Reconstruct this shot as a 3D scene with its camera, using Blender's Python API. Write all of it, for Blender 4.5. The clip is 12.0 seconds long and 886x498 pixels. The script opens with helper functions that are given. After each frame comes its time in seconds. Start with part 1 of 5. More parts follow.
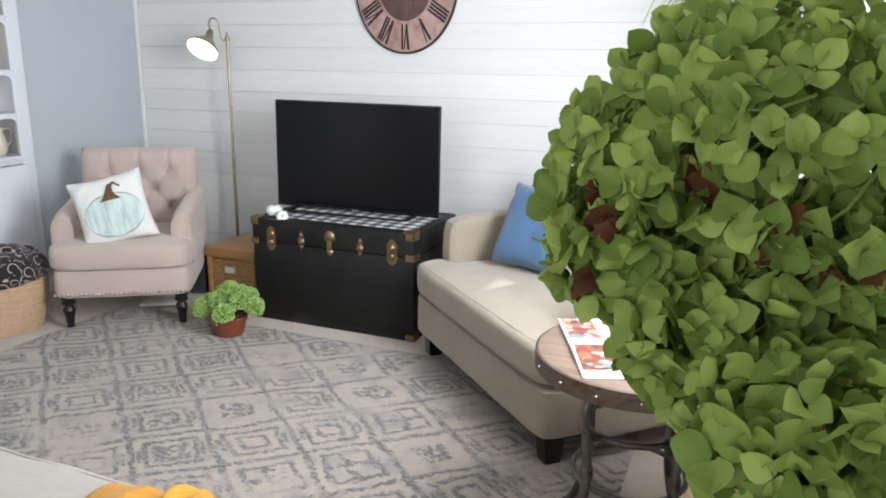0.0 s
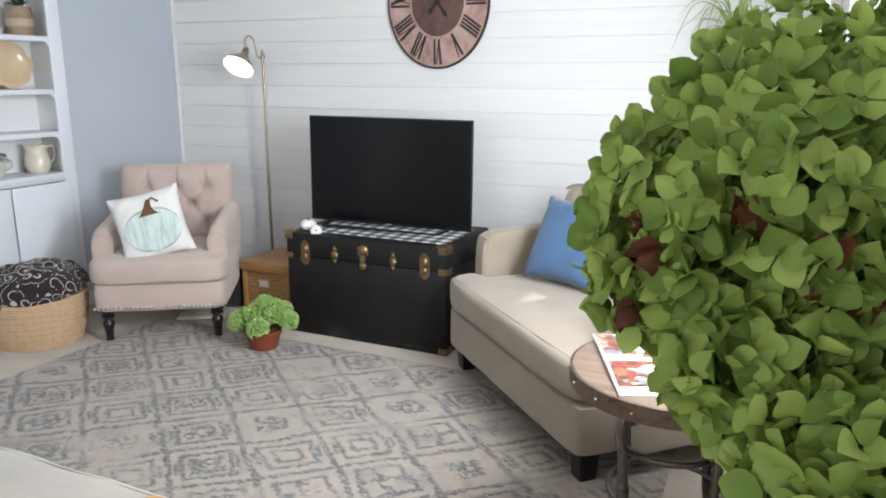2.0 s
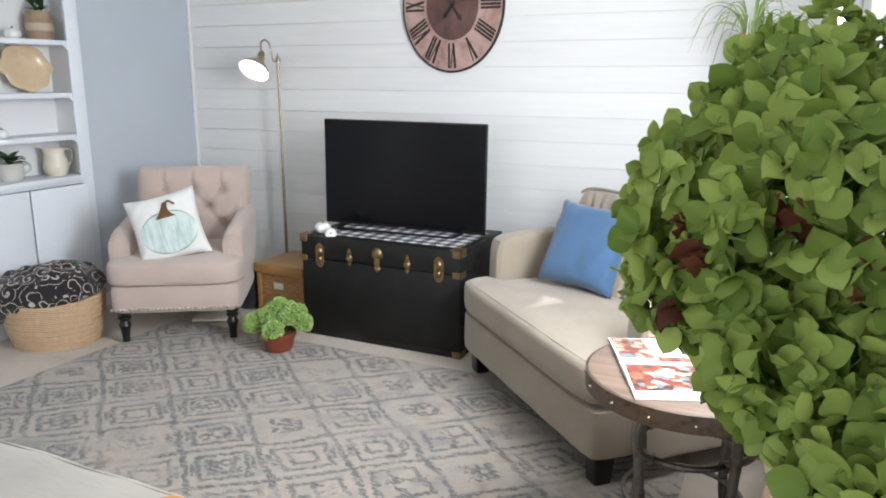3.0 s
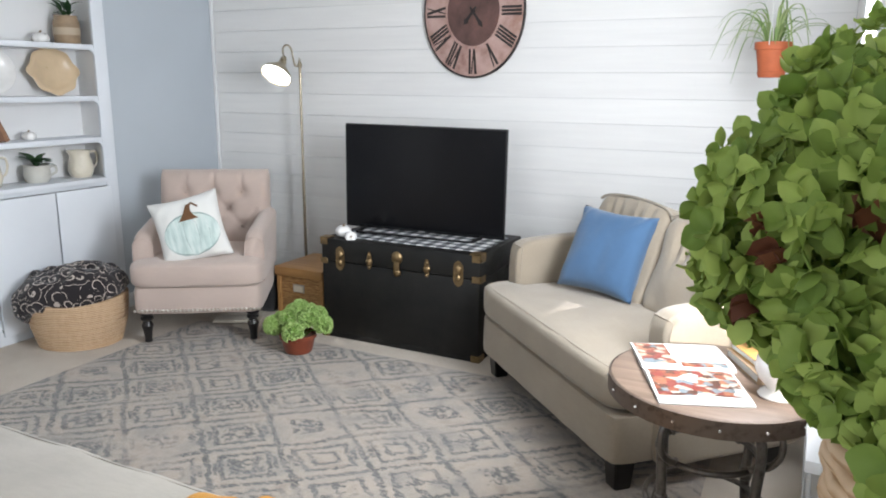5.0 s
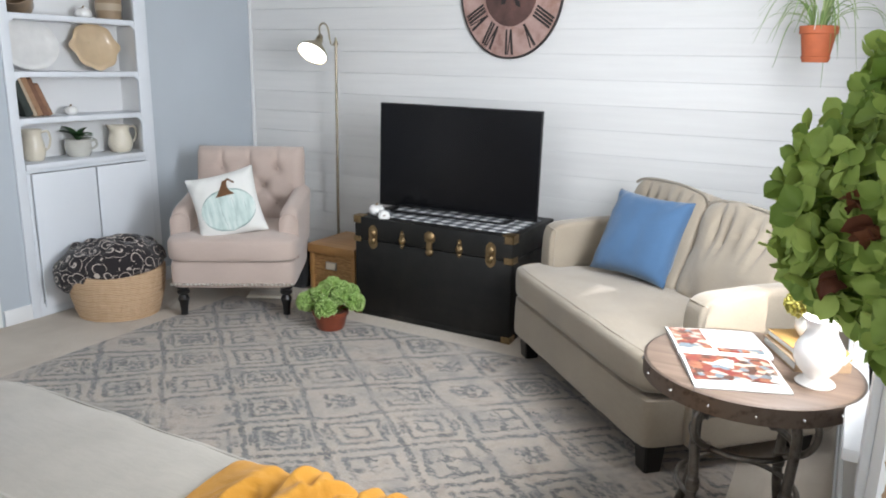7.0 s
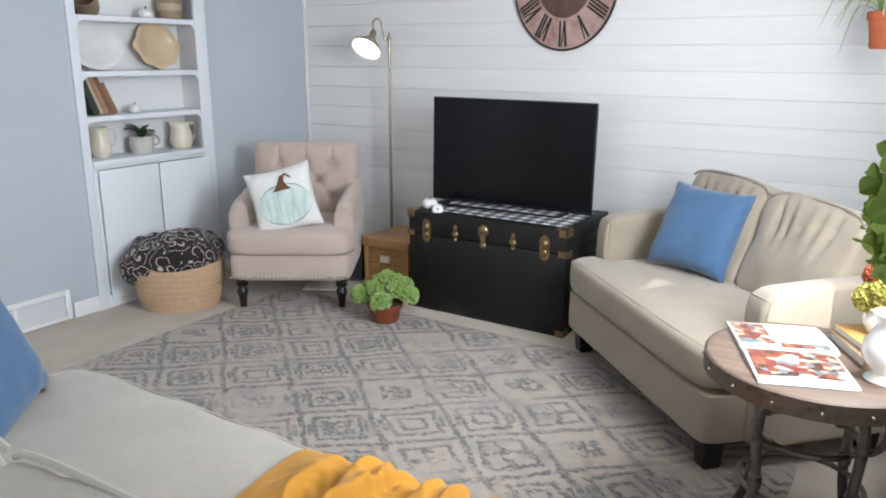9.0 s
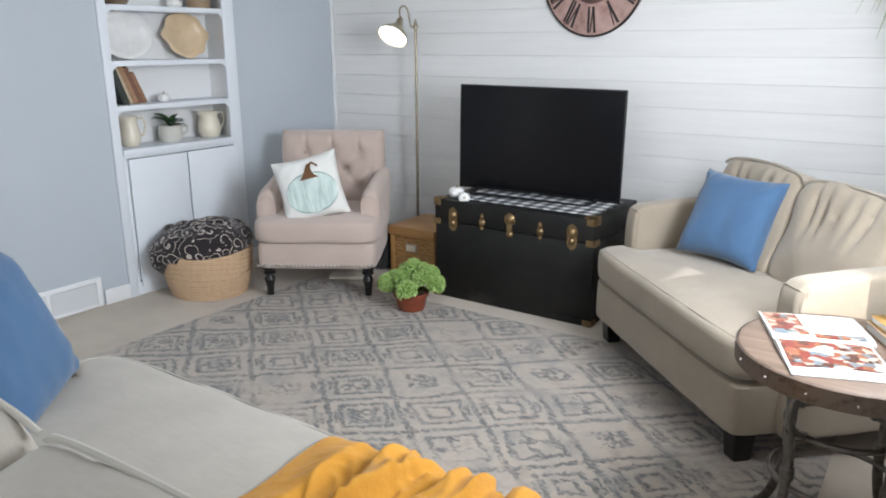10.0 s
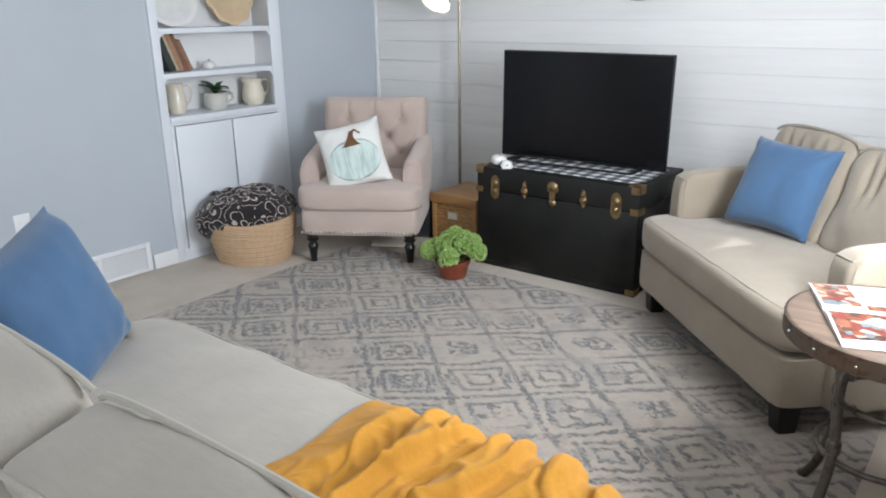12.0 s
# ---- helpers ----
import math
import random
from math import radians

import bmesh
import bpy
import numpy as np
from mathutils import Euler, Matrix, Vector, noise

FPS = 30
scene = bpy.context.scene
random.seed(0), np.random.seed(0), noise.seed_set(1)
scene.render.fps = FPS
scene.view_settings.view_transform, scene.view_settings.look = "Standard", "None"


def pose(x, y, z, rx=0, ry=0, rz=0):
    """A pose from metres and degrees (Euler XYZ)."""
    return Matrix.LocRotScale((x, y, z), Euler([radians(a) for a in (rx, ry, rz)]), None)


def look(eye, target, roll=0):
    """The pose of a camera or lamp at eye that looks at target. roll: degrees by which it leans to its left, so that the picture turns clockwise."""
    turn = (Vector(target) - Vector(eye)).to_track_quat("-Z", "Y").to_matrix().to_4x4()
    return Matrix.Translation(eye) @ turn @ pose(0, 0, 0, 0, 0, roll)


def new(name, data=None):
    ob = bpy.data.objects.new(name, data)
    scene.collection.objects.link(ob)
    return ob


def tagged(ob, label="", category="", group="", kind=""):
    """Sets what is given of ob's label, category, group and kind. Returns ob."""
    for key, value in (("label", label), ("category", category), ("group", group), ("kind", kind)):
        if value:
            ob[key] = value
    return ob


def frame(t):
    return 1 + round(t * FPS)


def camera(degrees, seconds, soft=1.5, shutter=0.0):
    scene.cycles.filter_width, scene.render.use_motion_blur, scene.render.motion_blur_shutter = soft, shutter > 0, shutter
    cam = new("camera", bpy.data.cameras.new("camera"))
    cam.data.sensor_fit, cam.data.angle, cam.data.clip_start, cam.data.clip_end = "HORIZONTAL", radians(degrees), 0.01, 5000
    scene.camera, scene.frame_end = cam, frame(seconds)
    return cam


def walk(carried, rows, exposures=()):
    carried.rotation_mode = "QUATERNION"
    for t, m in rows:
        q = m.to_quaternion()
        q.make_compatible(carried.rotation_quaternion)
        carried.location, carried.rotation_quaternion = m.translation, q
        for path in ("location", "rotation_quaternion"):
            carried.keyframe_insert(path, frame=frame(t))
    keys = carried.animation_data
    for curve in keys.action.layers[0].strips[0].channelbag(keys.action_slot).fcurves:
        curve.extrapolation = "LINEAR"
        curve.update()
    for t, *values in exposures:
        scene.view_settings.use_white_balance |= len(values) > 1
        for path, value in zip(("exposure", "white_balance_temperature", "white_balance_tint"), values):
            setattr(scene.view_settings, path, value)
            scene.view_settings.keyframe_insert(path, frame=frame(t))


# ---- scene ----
cam = camera(61.5, 12.0, soft=1.9)
PATH = [
    (0, (0.101, 0.074, 1.355), (-0.63, 1.871, 0.866), 0.8),
    (0.5, (0.101, 0.072, 1.359), (-0.648, 1.863, 0.879), 0.8),
    (1, (0.101, 0.075, 1.359), (-0.672, 1.858, 0.889), 0.6),
    (1.5, (0.099, 0.077, 1.36), (-0.687, 1.857, 0.897), 0.5),
    (2, (0.097, 0.074, 1.362), (-0.716, 1.844, 0.905), 0.1),
    (2.5, (0.093, 0.068, 1.363), (-0.736, 1.831, 0.91), -0.0),
    (3, (0.088, 0.061, 1.363), (-0.753, 1.819, 0.915), 0.1),
    (5, (0.069, 0.026, 1.364), (-0.805, 1.771, 0.929), 0.4),
    (5.5, (0.061, 0.016, 1.364), (-0.837, 1.748, 0.92), 0.5),
    (6, (0.055, 0.009, 1.363), (-0.852, 1.732, 0.908), 0.9),
    (6.5, (0.05, 0.003, 1.361), (-0.866, 1.717, 0.888), 1.1),
    (8.5, (0.04, -0.026, 1.369), (-0.97, 1.627, 0.868), 0.5),
    (9, (0.033, -0.028, 1.367), (-1.007, 1.604, 0.863), 0.2),
    (9.5, (0.031, -0.023, 1.365), (-1.033, 1.592, 0.855), 0.0),
    (10, (0.025, -0.018, 1.36), (-1.07, 1.57, 0.828), -0.2),
    (10.5, (0.018, -0.017, 1.357), (-1.095, 1.546, 0.794), -0.4),
    (11, (0.016, -0.019, 1.356), (-1.117, 1.522, 0.772), -0.5),
    (11.5, (0.017, -0.014, 1.354), (-1.136, 1.506, 0.755), -0.6),
    (12, (0.021, -0.019, 1.356), (-1.149, 1.484, 0.744), -0.7),
]
walk(cam, [(t, look(eye, target, roll)) for t, eye, target, roll in PATH],
     exposures=((0, 0.20, 6500, 13), (5, 0.12, 6490, 13), (8.5, 0.02, 6420, 13), (12, 0.02, 6370, 13)))

# ---- world, sun and large lights ----
world = bpy.data.worlds.new("world")
scene.world = world
world.use_nodes = True
wn, wl = world.node_tree.nodes, world.node_tree.links
sky = wn.new("ShaderNodeTexSky")
sky.sky_type, sky.sun_disc = "NISHITA", False
sky.sun_elevation, sky.sun_rotation = radians(17), radians(120.7)
wl.new(sky.outputs[0], wn["Background"].inputs[0])
wn["Background"].inputs[1].default_value = 0.12

sun = new("sun", bpy.data.lights.new("sun", "SUN"))
sun.data.energy, sun.data.angle, sun.data.color = 5.0, radians(0.6), (1.0, 0.95, 0.88)
sun.matrix_world = look((0, 0, 0), (-0.860 * 0.956, 0.510 * 0.956, -0.292))


def area_lamp(name, m, sx, sy, power, color):
    lamp = new(name, bpy.data.lights.new(name, "AREA"))
    lamp.data.shape, lamp.data.size, lamp.data.size_y = "RECTANGLE", sx, sy
    lamp.data.energy, lamp.data.color = power, color
    lamp.matrix_world = m


DAY = (0.89, 0.955, 1.0)
area_lamp("skylight_east", look((0.153, 1.965, 1.42), (-1.0, 2.2, 1.36)), 0.58, 0.92, 65, DAY)
# added fill from the east step; no such source is known
area_lamp("fill_step", look((0.612, 0.88, 1.45), (-1.2, 1.5, 1.2)), 0.72, 1.25, 13, DAY)
# added general fill from behind the camera, no source seen there
area_lamp("fill_south", look((-1.3, -2.94, 1.5), (-1.3, 0, 1.45)), 2.3, 1.25, 40, DAY)

# ---- helpers for building ----


def thing(name, m, label, category, group="", kind=""):
    ob = new(name)
    ob.empty_display_size = 0.05
    ob.matrix_world = m
    return tagged(ob, label, category, group, kind)


def to_mesh(name, bm, mat, sharp=40, smooth=True):
    me = bpy.data.meshes.new(name)
    bmesh.ops.recalc_face_normals(bm, faces=bm.faces[:])
    bm.to_mesh(me)
    bm.free()
    for p in me.polygons:
        p.use_smooth = smooth
    if smooth:
        me.set_sharp_from_angle(angle=radians(sharp))
    for mm in (mat if isinstance(mat, (list, tuple)) else [mat]):
        me.materials.append(mm)
    return me


def part(name, bm, mat, parent=None, label="", m=None, sharp=40, smooth=True):
    ob = new(name, to_mesh(name, bm, mat, sharp, smooth))
    if parent is not None:
        ob.parent = parent
    if m is not None:
        ob.matrix_local = m
    return tagged(ob, label)


def again(ob, m):
    """The same part once more under the same parent."""
    o = ob.copy()
    scene.collection.objects.link(o)
    o.matrix_local = m
    return o


def single(name, bm, mat, m, label, category, group="", kind="", sharp=40):
    ob = part(name, bm, mat, None, "", m, sharp)
    return tagged(ob, label, category, group, kind)


def box(x0, y0, z0, x1, y1, z1, bevel=0.0, seg=2, bm=None):
    bm = bm or bmesh.new()
    r = bmesh.ops.create_cube(bm, size=1)
    vs = r["verts"]
    for v in vs:
        v.co = Vector(((x0 + x1) / 2 + v.co.x * (x1 - x0), (y0 + y1) / 2 + v.co.y * (y1 - y0), (z0 + z1) / 2 + v.co.z * (z1 - z0)))
    if bevel:
        es = list({e for v in vs for e in v.link_edges})
        bmesh.ops.bevel(bm, geom=es, offset=bevel, segments=seg, profile=0.5, affect="EDGES")
    return bm


def lathe(profile, seg=32, bm=None, m=Matrix(), squash=1.0):
    """Turned body from (radius, height) pairs."""
    bm = bm or bmesh.new()
    rings = []
    for r, z in profile:
        if r < 1e-5:
            rings.append([bm.verts.new(m @ Vector((0, 0, z)))])
        else:
            rings.append([bm.verts.new(m @ Vector((r * math.cos(2 * math.pi * i / seg), squash * r * math.sin(2 * math.pi * i / seg), z))) for i in range(seg)])
    for a, b in zip(rings, rings[1:]):
        for i in range(seg):
            j = (i + 1) % seg
            f = [a[i % len(a)], a[j % len(a)], b[j % len(b)], b[i % len(b)]]
            f = list(dict.fromkeys(f))
            if len(f) > 2:
                bm.faces.new(f)
    return bm


def spline(points, n=8):
    """Points along a smooth curve through the given ones."""
    p = [Vector(q) for q in points]
    p = [2 * p[0] - p[1]] + p + [2 * p[-1] - p[-2]]
    out = []
    for i in range(1, len(p) - 2):
        for k in range(n):
            t = k / n
            a, b, c, d = p[i - 1], p[i], p[i + 1], p[i + 2]
            out.append(0.5 * ((2 * b) + (c - a) * t + (2 * a - 5 * b + 4 * c - d) * t * t + (3 * b - a - 3 * c + d) * t ** 3))
    out.append(p[-2])
    return out


def tube(points, radius, seg=10, bm=None, closed=False, flat=1.0):
    """A round bar along points; radius is a number or a function of 0..1."""
    bm = bm or bmesh.new()
    pts = [Vector(p) for p in points]
    n = len(pts)
    rings, up = [], None
    for i, p in enumerate(pts):
        a = pts[(i - 1) % n] if closed or i else pts[0]
        b = pts[(i + 1) % n] if closed or i < n - 1 else pts[-1]
        d = (b - a).normalized()
        if up is None:
            up = d.orthogonal().normalized()
        up = (up - d * up.dot(d)).normalized()
        side = d.cross(up)
        r = radius(i / max(1, n - 1)) if callable(radius) else radius
        rings.append([bm.verts.new(p + r * (math.cos(2 * math.pi * k / seg) * up + flat * math.sin(2 * math.pi * k / seg) * side)) for k in range(seg)])
    for i in range(n if closed else n - 1):
        a, b = rings[i], rings[(i + 1) % n]
        for k in range(seg):
            bm.faces.new((a[k], a[(k + 1) % seg], b[(k + 1) % seg], b[k]))
    if not closed:
        bm.faces.new(rings[0][::-1])
        bm.faces.new(rings[-1])
    return bm


def soft_box(sx, sy, sz, nx=16, ny=12, nz=6, power=6.0, crown=0.0, wave=0.0, seed=0):
    """A stuffed block: rounded edges, crowned faces, gentle unevenness. Centred on its base."""
    bm = bmesh.new()
    grid = {}

    def vert(i, j, k):
        key = (i, j, k)
        if key not in grid:
            u, v, w = 2 * i / nx - 1, 2 * j / ny - 1, 2 * k / nz - 1
            u, v, w = (math.copysign(math.sin(abs(c) * math.pi / 2) ** 0.8, c) for c in (u, v, w))
            n = (abs(u) ** power + abs(v) ** power + abs(w) ** power) ** (1 / power)
            u, v, w = u / n, v / n, w / n
            c = crown * (1 - u * u) * (1 - v * v)
            p = Vector((u * sx / 2, v * sy / 2, w * (sz / 2 + c) + sz / 2))
            if wave:
                q = noise.noise(Vector((p.x * 7 + seed, p.y * 7, p.z * 7)))
                p += Vector((u, v, w)) * wave * q
            grid[key] = bm.verts.new(p)
        return grid[key]

    for a in range(3):
        n = [nx, ny, nz]
        others = [b for b in range(3) if b != a]
        for end in (0, n[a]):
            for i in range(n[others[0]]):
                for j in range(n[others[1]]):
                    quad = []
                    for di, dj in ((0, 0), (1, 0), (1, 1), (0, 1)):
                        idx = [0, 0, 0]
                        idx[a], idx[others[0]], idx[others[1]] = end, i + di, j + dj
                        quad.append(vert(*idx))
                    bm.faces.new(quad)
    return bm


def edge_line(sx, sy, sz, power, coords, out=1.003):
    """Points on a stuffed block's rounded edge, from directions in its unit cube."""
    pts = []
    for u, v, w in coords:
        k = out / (abs(u) ** power + abs(v) ** power + abs(w) ** power) ** (1 / power)
        pts.append((u * k * sx / 2, v * k * sy / 2, w * k * sz / 2 + sz / 2))
    return pts


def pillow(size, depth, n=22, seed=0, squash=1.0):
    """A square scatter cushion in the xz plane, seam round its edge, ears at the corners, creases."""
    bm = bmesh.new()
    sides = []
    for s in (1, -1):
        rows = []
        for i in range(n + 1):
            row = []
            for j in range(n + 1):
                u, v = 2 * i / n - 1, 2 * j / n - 1
                edge = (1 - u ** 4) * (1 - v ** 4)
                pull = 1 - 0.085 * ((1 - u * u) * (abs(v) ** 3) + (1 - v * v) * (abs(u) ** 3))
                d = depth / 2 * edge ** 0.55
                q = noise.noise(Vector((u * 1.7 + seed, v * 1.7, s * 3.0)))
                fold = 0.016 * math.sin(9 * (u - v) + 5 * q + seed) * (u * u * v * v) + (0.010 * q + 0.004 * noise.noise(Vector((u * 5 + seed, v * 3, s)))) * edge
                row.append(Vector((u * size / 2 * pull, s * (d + fold * (edge > 0)), v * size / 2 * pull * squash)))
            rows.append(row)
        sides.append(rows)
    grid = {}

    def vert(s, i, j):
        rim = i in (0, n) or j in (0, n)
        key = (0 if rim else s, i, j)
        if key not in grid:
            grid[key] = bm.verts.new(sides[s][i][j])
        return grid[key]

    for s in (0, 1):
        for i in range(n):
            for j in range(n):
                bm.faces.new((vert(s, i, j), vert(s, i + 1, j), vert(s, i + 1, j + 1), vert(s, i, j + 1)))
    return bm


def rim_points(size, n=10, squash=1.0):
    pts = []
    for a, b in (((-1, -1), (1, -1)), ((1, -1), (1, 1)), ((1, 1), (-1, 1)), ((-1, 1), (-1, -1))):
        for k in range(n):
            t = k / n
            u, v = a[0] + (b[0] - a[0]) * t, a[1] + (b[1] - a[1]) * t
            pull = 1 - 0.085 * ((1 - u * u) * (abs(v) ** 3) + (1 - v * v) * (abs(u) ** 3))
            pts.append((u * size / 2 * pull, 0, v * size / 2 * pull * squash))
    return pts


# ---- materials ----


class Nodes:
    """Short ways to wire a node material."""

    def __init__(self, name):
        self.mat = bpy.data.materials.new(name)
        self.mat.use_nodes = True
        self.t = self.mat.node_tree
        self.bsdf = self.t.nodes["Principled BSDF"]
        self.co = self.t.nodes.new("ShaderNodeTexCoord")

    def link(self, a, b):
        self.t.links.new(a, b)

    def put(self, socket, value):
        if isinstance(value, bpy.types.NodeSocket):
            self.t.links.new(value, socket)
        else:
            socket.default_value = value

    def math(self, op, a, b=0.0, c=0.0):
        n = self.t.nodes.new("ShaderNodeMath")
        n.operation = op
        for s, v in zip(n.inputs, (a, b, c)):
            self.put(s, v)
        return n.outputs[0]

    def noise(self, scale, detail=4.0, rough=0.55, vector=None, distortion=0.0):
        n = self.t.nodes.new("ShaderNodeTexNoise")
        n.inputs["Scale"].default_value, n.inputs["Detail"].default_value = scale, detail
        n.inputs["Roughness"].default_value, n.inputs["Distortion"].default_value = rough, distortion
        self.link(vector or self.co.outputs["Object"], n.inputs["Vector"])
        return n.outputs["Fac"]

    def scaled(self, sx, sy, sz):
        n = self.t.nodes.new("ShaderNodeMapping")
        n.inputs["Scale"].default_value = (sx, sy, sz)
        self.link(self.co.outputs["Object"], n.inputs["Vector"])
        return n.outputs[0]

    def ramp(self, fac, stops):
        n = self.t.nodes.new("ShaderNodeValToRGB")
        e = n.color_ramp.elements
        while len(e) < len(stops):
            e.new(0.5)
        for k, (p, c) in zip(e, stops):
            k.position, k.color = p, (*c, 1) if len(c) == 3 else c
        self.put(n.inputs[0], fac)
        return n.outputs[0]

    def mix(self, fac, a, b, mode="MIX"):
        n = self.t.nodes.new("ShaderNodeMix")
        n.data_type, n.blend_type = "RGBA", mode
        self.put(n.inputs[0], fac)
        for s, v in ((n.inputs[6], a), (n.inputs[7], b)):
            self.put(s, (*v, 1) if isinstance(v, tuple) and len(v) == 3 else v)
        return n.outputs[2]

    def bump(self, height, strength=0.3, distance=0.002):
        n = self.t.nodes.new("ShaderNodeBump")
        n.inputs["Strength"].default_value, n.inputs["Distance"].default_value = strength, distance
        self.link(height, n.inputs["Height"])
        self.link(n.outputs[0], self.bsdf.inputs["Normal"])

    def random(self):
        return self.t.nodes.new("ShaderNodeObjectInfo").outputs["Random"]

    def done(self, color, rough=0.6, metal=0.0, **more):
        self.put(self.bsdf.inputs["Base Color"], (*color, 1) if isinstance(color, tuple) and len(color) == 3 else color)
        self.put(self.bsdf.inputs["Roughness"], rough)
        self.bsdf.inputs["Metallic"].default_value = metal
        for k, v in more.items():
            self.put(self.bsdf.inputs[k.replace("_", " ")], v)
        return self.mat


def shade(c, k):
    return tuple(min(1.0, x * k) for x in c)


def fabric(name, color, weave=900.0, amount=0.12, rough=0.9, fuzz=0.25, relief=0.35):
    n = Nodes(name)
    big = n.noise(5.0, 3.0)
    fine = n.noise(weave * 0.35, 2.0, 0.7)
    c = n.ramp(big, ((0.3, shade(color, 1 - amount)), (0.7, shade(color, 1 + amount))))
    c = n.mix(n.math("MULTIPLY", fine, 0.35), c, shade(color, 0.7))
    slub = n.noise(1.0, 3.0, 0.65, n.scaled(weave * 0.03, weave * 0.16, weave * 0.16))
    c = n.mix(n.math("MULTIPLY", n.ramp(slub, ((0.42, (0, 0, 0)), (0.72, (1, 1, 1)))), amount * 2.2), c, shade(color, 0.66))
    wx = n.noise(1.0, 1.0, 0.5, n.scaled(weave, weave * 0.12, weave))
    wy = n.noise(1.0, 1.0, 0.5, n.scaled(weave * 0.12, weave, weave * 0.12))
    n.bump(n.math("ADD", n.math("ADD", wx, wy), n.math("ADD", n.math("MULTIPLY", big, 0.8), n.math("MULTIPLY", slub, 0.8))), relief, 0.0015)
    return n.done(c, rough, Sheen_Weight=fuzz, Sheen_Roughness=0.5)


def paint(name, color, rough=0.55, amount=0.04, scale=2.0, relief=0.08):
    n = Nodes(name)
    c = n.ramp(n.noise(scale, 4.0), ((0.3, shade(color, 1 - amount)), (0.7, shade(color, 1 + amount))))
    n.bump(n.noise(220.0, 2.0), relief, 0.001)
    return n.done(c, rough)


def ceramic(name, color, rough=0.18, speck=0.05):
    n = Nodes(name)
    c = n.ramp(n.noise(18.0, 4.0), ((0.3, shade(color, 1 - speck)), (0.7, shade(color, 1 + speck))))
    return n.done(c, n.ramp(n.noise(9.0), ((0.3, (rough,) * 3), (0.8, (rough * 1.8,) * 3))), Coat_Weight=0.4)


def wood(name, a, b, scale=1.0, rough=0.45, axis=0):
    n = Nodes(name)
    s = [14.0 * scale] * 3
    s[axis] = 1.2 * scale
    g = n.noise(1.0, 6.0, 0.6, n.scaled(*s), 1.2)
    s = [90.0 * scale] * 3
    s[axis] = 3.0 * scale
    f = n.noise(1.0, 3.0, 0.7, n.scaled(*s))
    c = n.ramp(n.math("ADD", n.math("MULTIPLY", g, 0.7), n.math("MULTIPLY", f, 0.3)), ((0.32, a), (0.68, b)))
    n.bump(f, 0.25, 0.001)
    return n.done(c, rough)


def metal(name, color, rough=0.35, wear=(0.05, 0.04, 0.03)):
    n = Nodes(name)
    c = n.mix(n.ramp(n.noise(45.0, 5.0, 0.65), ((0.5, (0, 0, 0)), (0.75, (0.8, 0.8, 0.8)))), color, wear)
    n.bump(n.noise(120.0, 3.0), 0.15, 0.001)
    return n.done(c, rough, 1.0)


M = {}
n = Nodes("white_painted_boards")
r = n.random()
g = n.noise(1.0, 4.0, 0.6, n.scaled(2.0, 30.0, 30.0))
tone = n.math("ADD", n.math("MULTIPLY", r, 0.3), n.math("MULTIPLY", g, 0.6))
n.bump(n.noise(1.0, 4.0, 0.6, n.scaled(6.0, 140.0, 140.0)), 0.2, 0.001)
M["shiplap"] = n.done(n.ramp(tone, ((0.2, (0.73, 0.725, 0.715)), (0.8, (0.845, 0.84, 0.825)))), 0.5)
M["groove"] = paint("board_joint", (0.72, 0.725, 0.73), 0.8)
M["wall_blue"] = paint("pale_blue_grey_wall_paint", (0.480, 0.527, 0.574), 0.6, 0.03, 1.5, 0.12)
M["wall_white"] = paint("white_wall_paint", (0.75, 0.75, 0.74), 0.6)
M["trim"] = paint("white_trim_paint", (0.80, 0.81, 0.82), 0.4, 0.03)
M["cabinet"] = paint("white_cabinet_paint", (0.725, 0.76, 0.805), 0.42, 0.03)
M["cabinet_back"] = paint("white_cabinet_lining", (0.84, 0.84, 0.84), 0.5, 0.02)
M["ceiling"] = paint("white_ceiling_paint", (0.8, 0.8, 0.79), 0.7)

n = Nodes("beige_carpet")
c = n.ramp(n.noise(3.0, 5.0), ((0.28, (0.50, 0.42, 0.335)), (0.55, (0.66, 0.575, 0.475)), (0.75, (0.58, 0.50, 0.41))))
f = n.noise(420.0, 2.0, 0.8)
n.bump(n.math("ADD", f, n.math("MULTIPLY", n.noise(40.0), 0.7)), 0.7, 0.006)
M["carpet"] = n.done(n.mix(n.math("MULTIPLY", f, 0.5), c, (0.32, 0.27, 0.21)), 0.95, Sheen_Weight=0.3)

# the rug: worn diamonds in grey on cream
n = Nodes("cream_and_grey_woven_rug")
sep = n.t.nodes.new("ShaderNodeSeparateXYZ")
warp = n.t.nodes.new("ShaderNodeTexNoise")
warp.inputs["Scale"].default_value, warp.inputs["Detail"].default_value = 48.0, 3.0
n.link(n.co.outputs["Object"], warp.inputs["Vector"])
add = n.t.nodes.new("ShaderNodeVectorMath")
add.operation = "MULTIPLY_ADD"
n.link(warp.outputs["Color"], add.inputs[0])
add.inputs[1].default_value = (0.042, 0.042, 0)
n.link(n.co.outputs["Object"], add.inputs[2])
slow = n.t.nodes.new("ShaderNodeTexNoise")
slow.inputs["Scale"].default_value, slow.inputs["Detail"].default_value = 4.0, 2.0
n.link(n.co.outputs["Object"], slow.inputs["Vector"])
add2 = n.t.nodes.new("ShaderNodeVectorMath")
add2.operation = "MULTIPLY_ADD"
n.link(slow.outputs["Color"], add2.inputs[0])
add2.inputs[1].default_value = (0.075, 0.075, 0)
n.link(add.outputs[0], add2.inputs[2])
n.link(add2.outputs[0], sep.inputs[0])
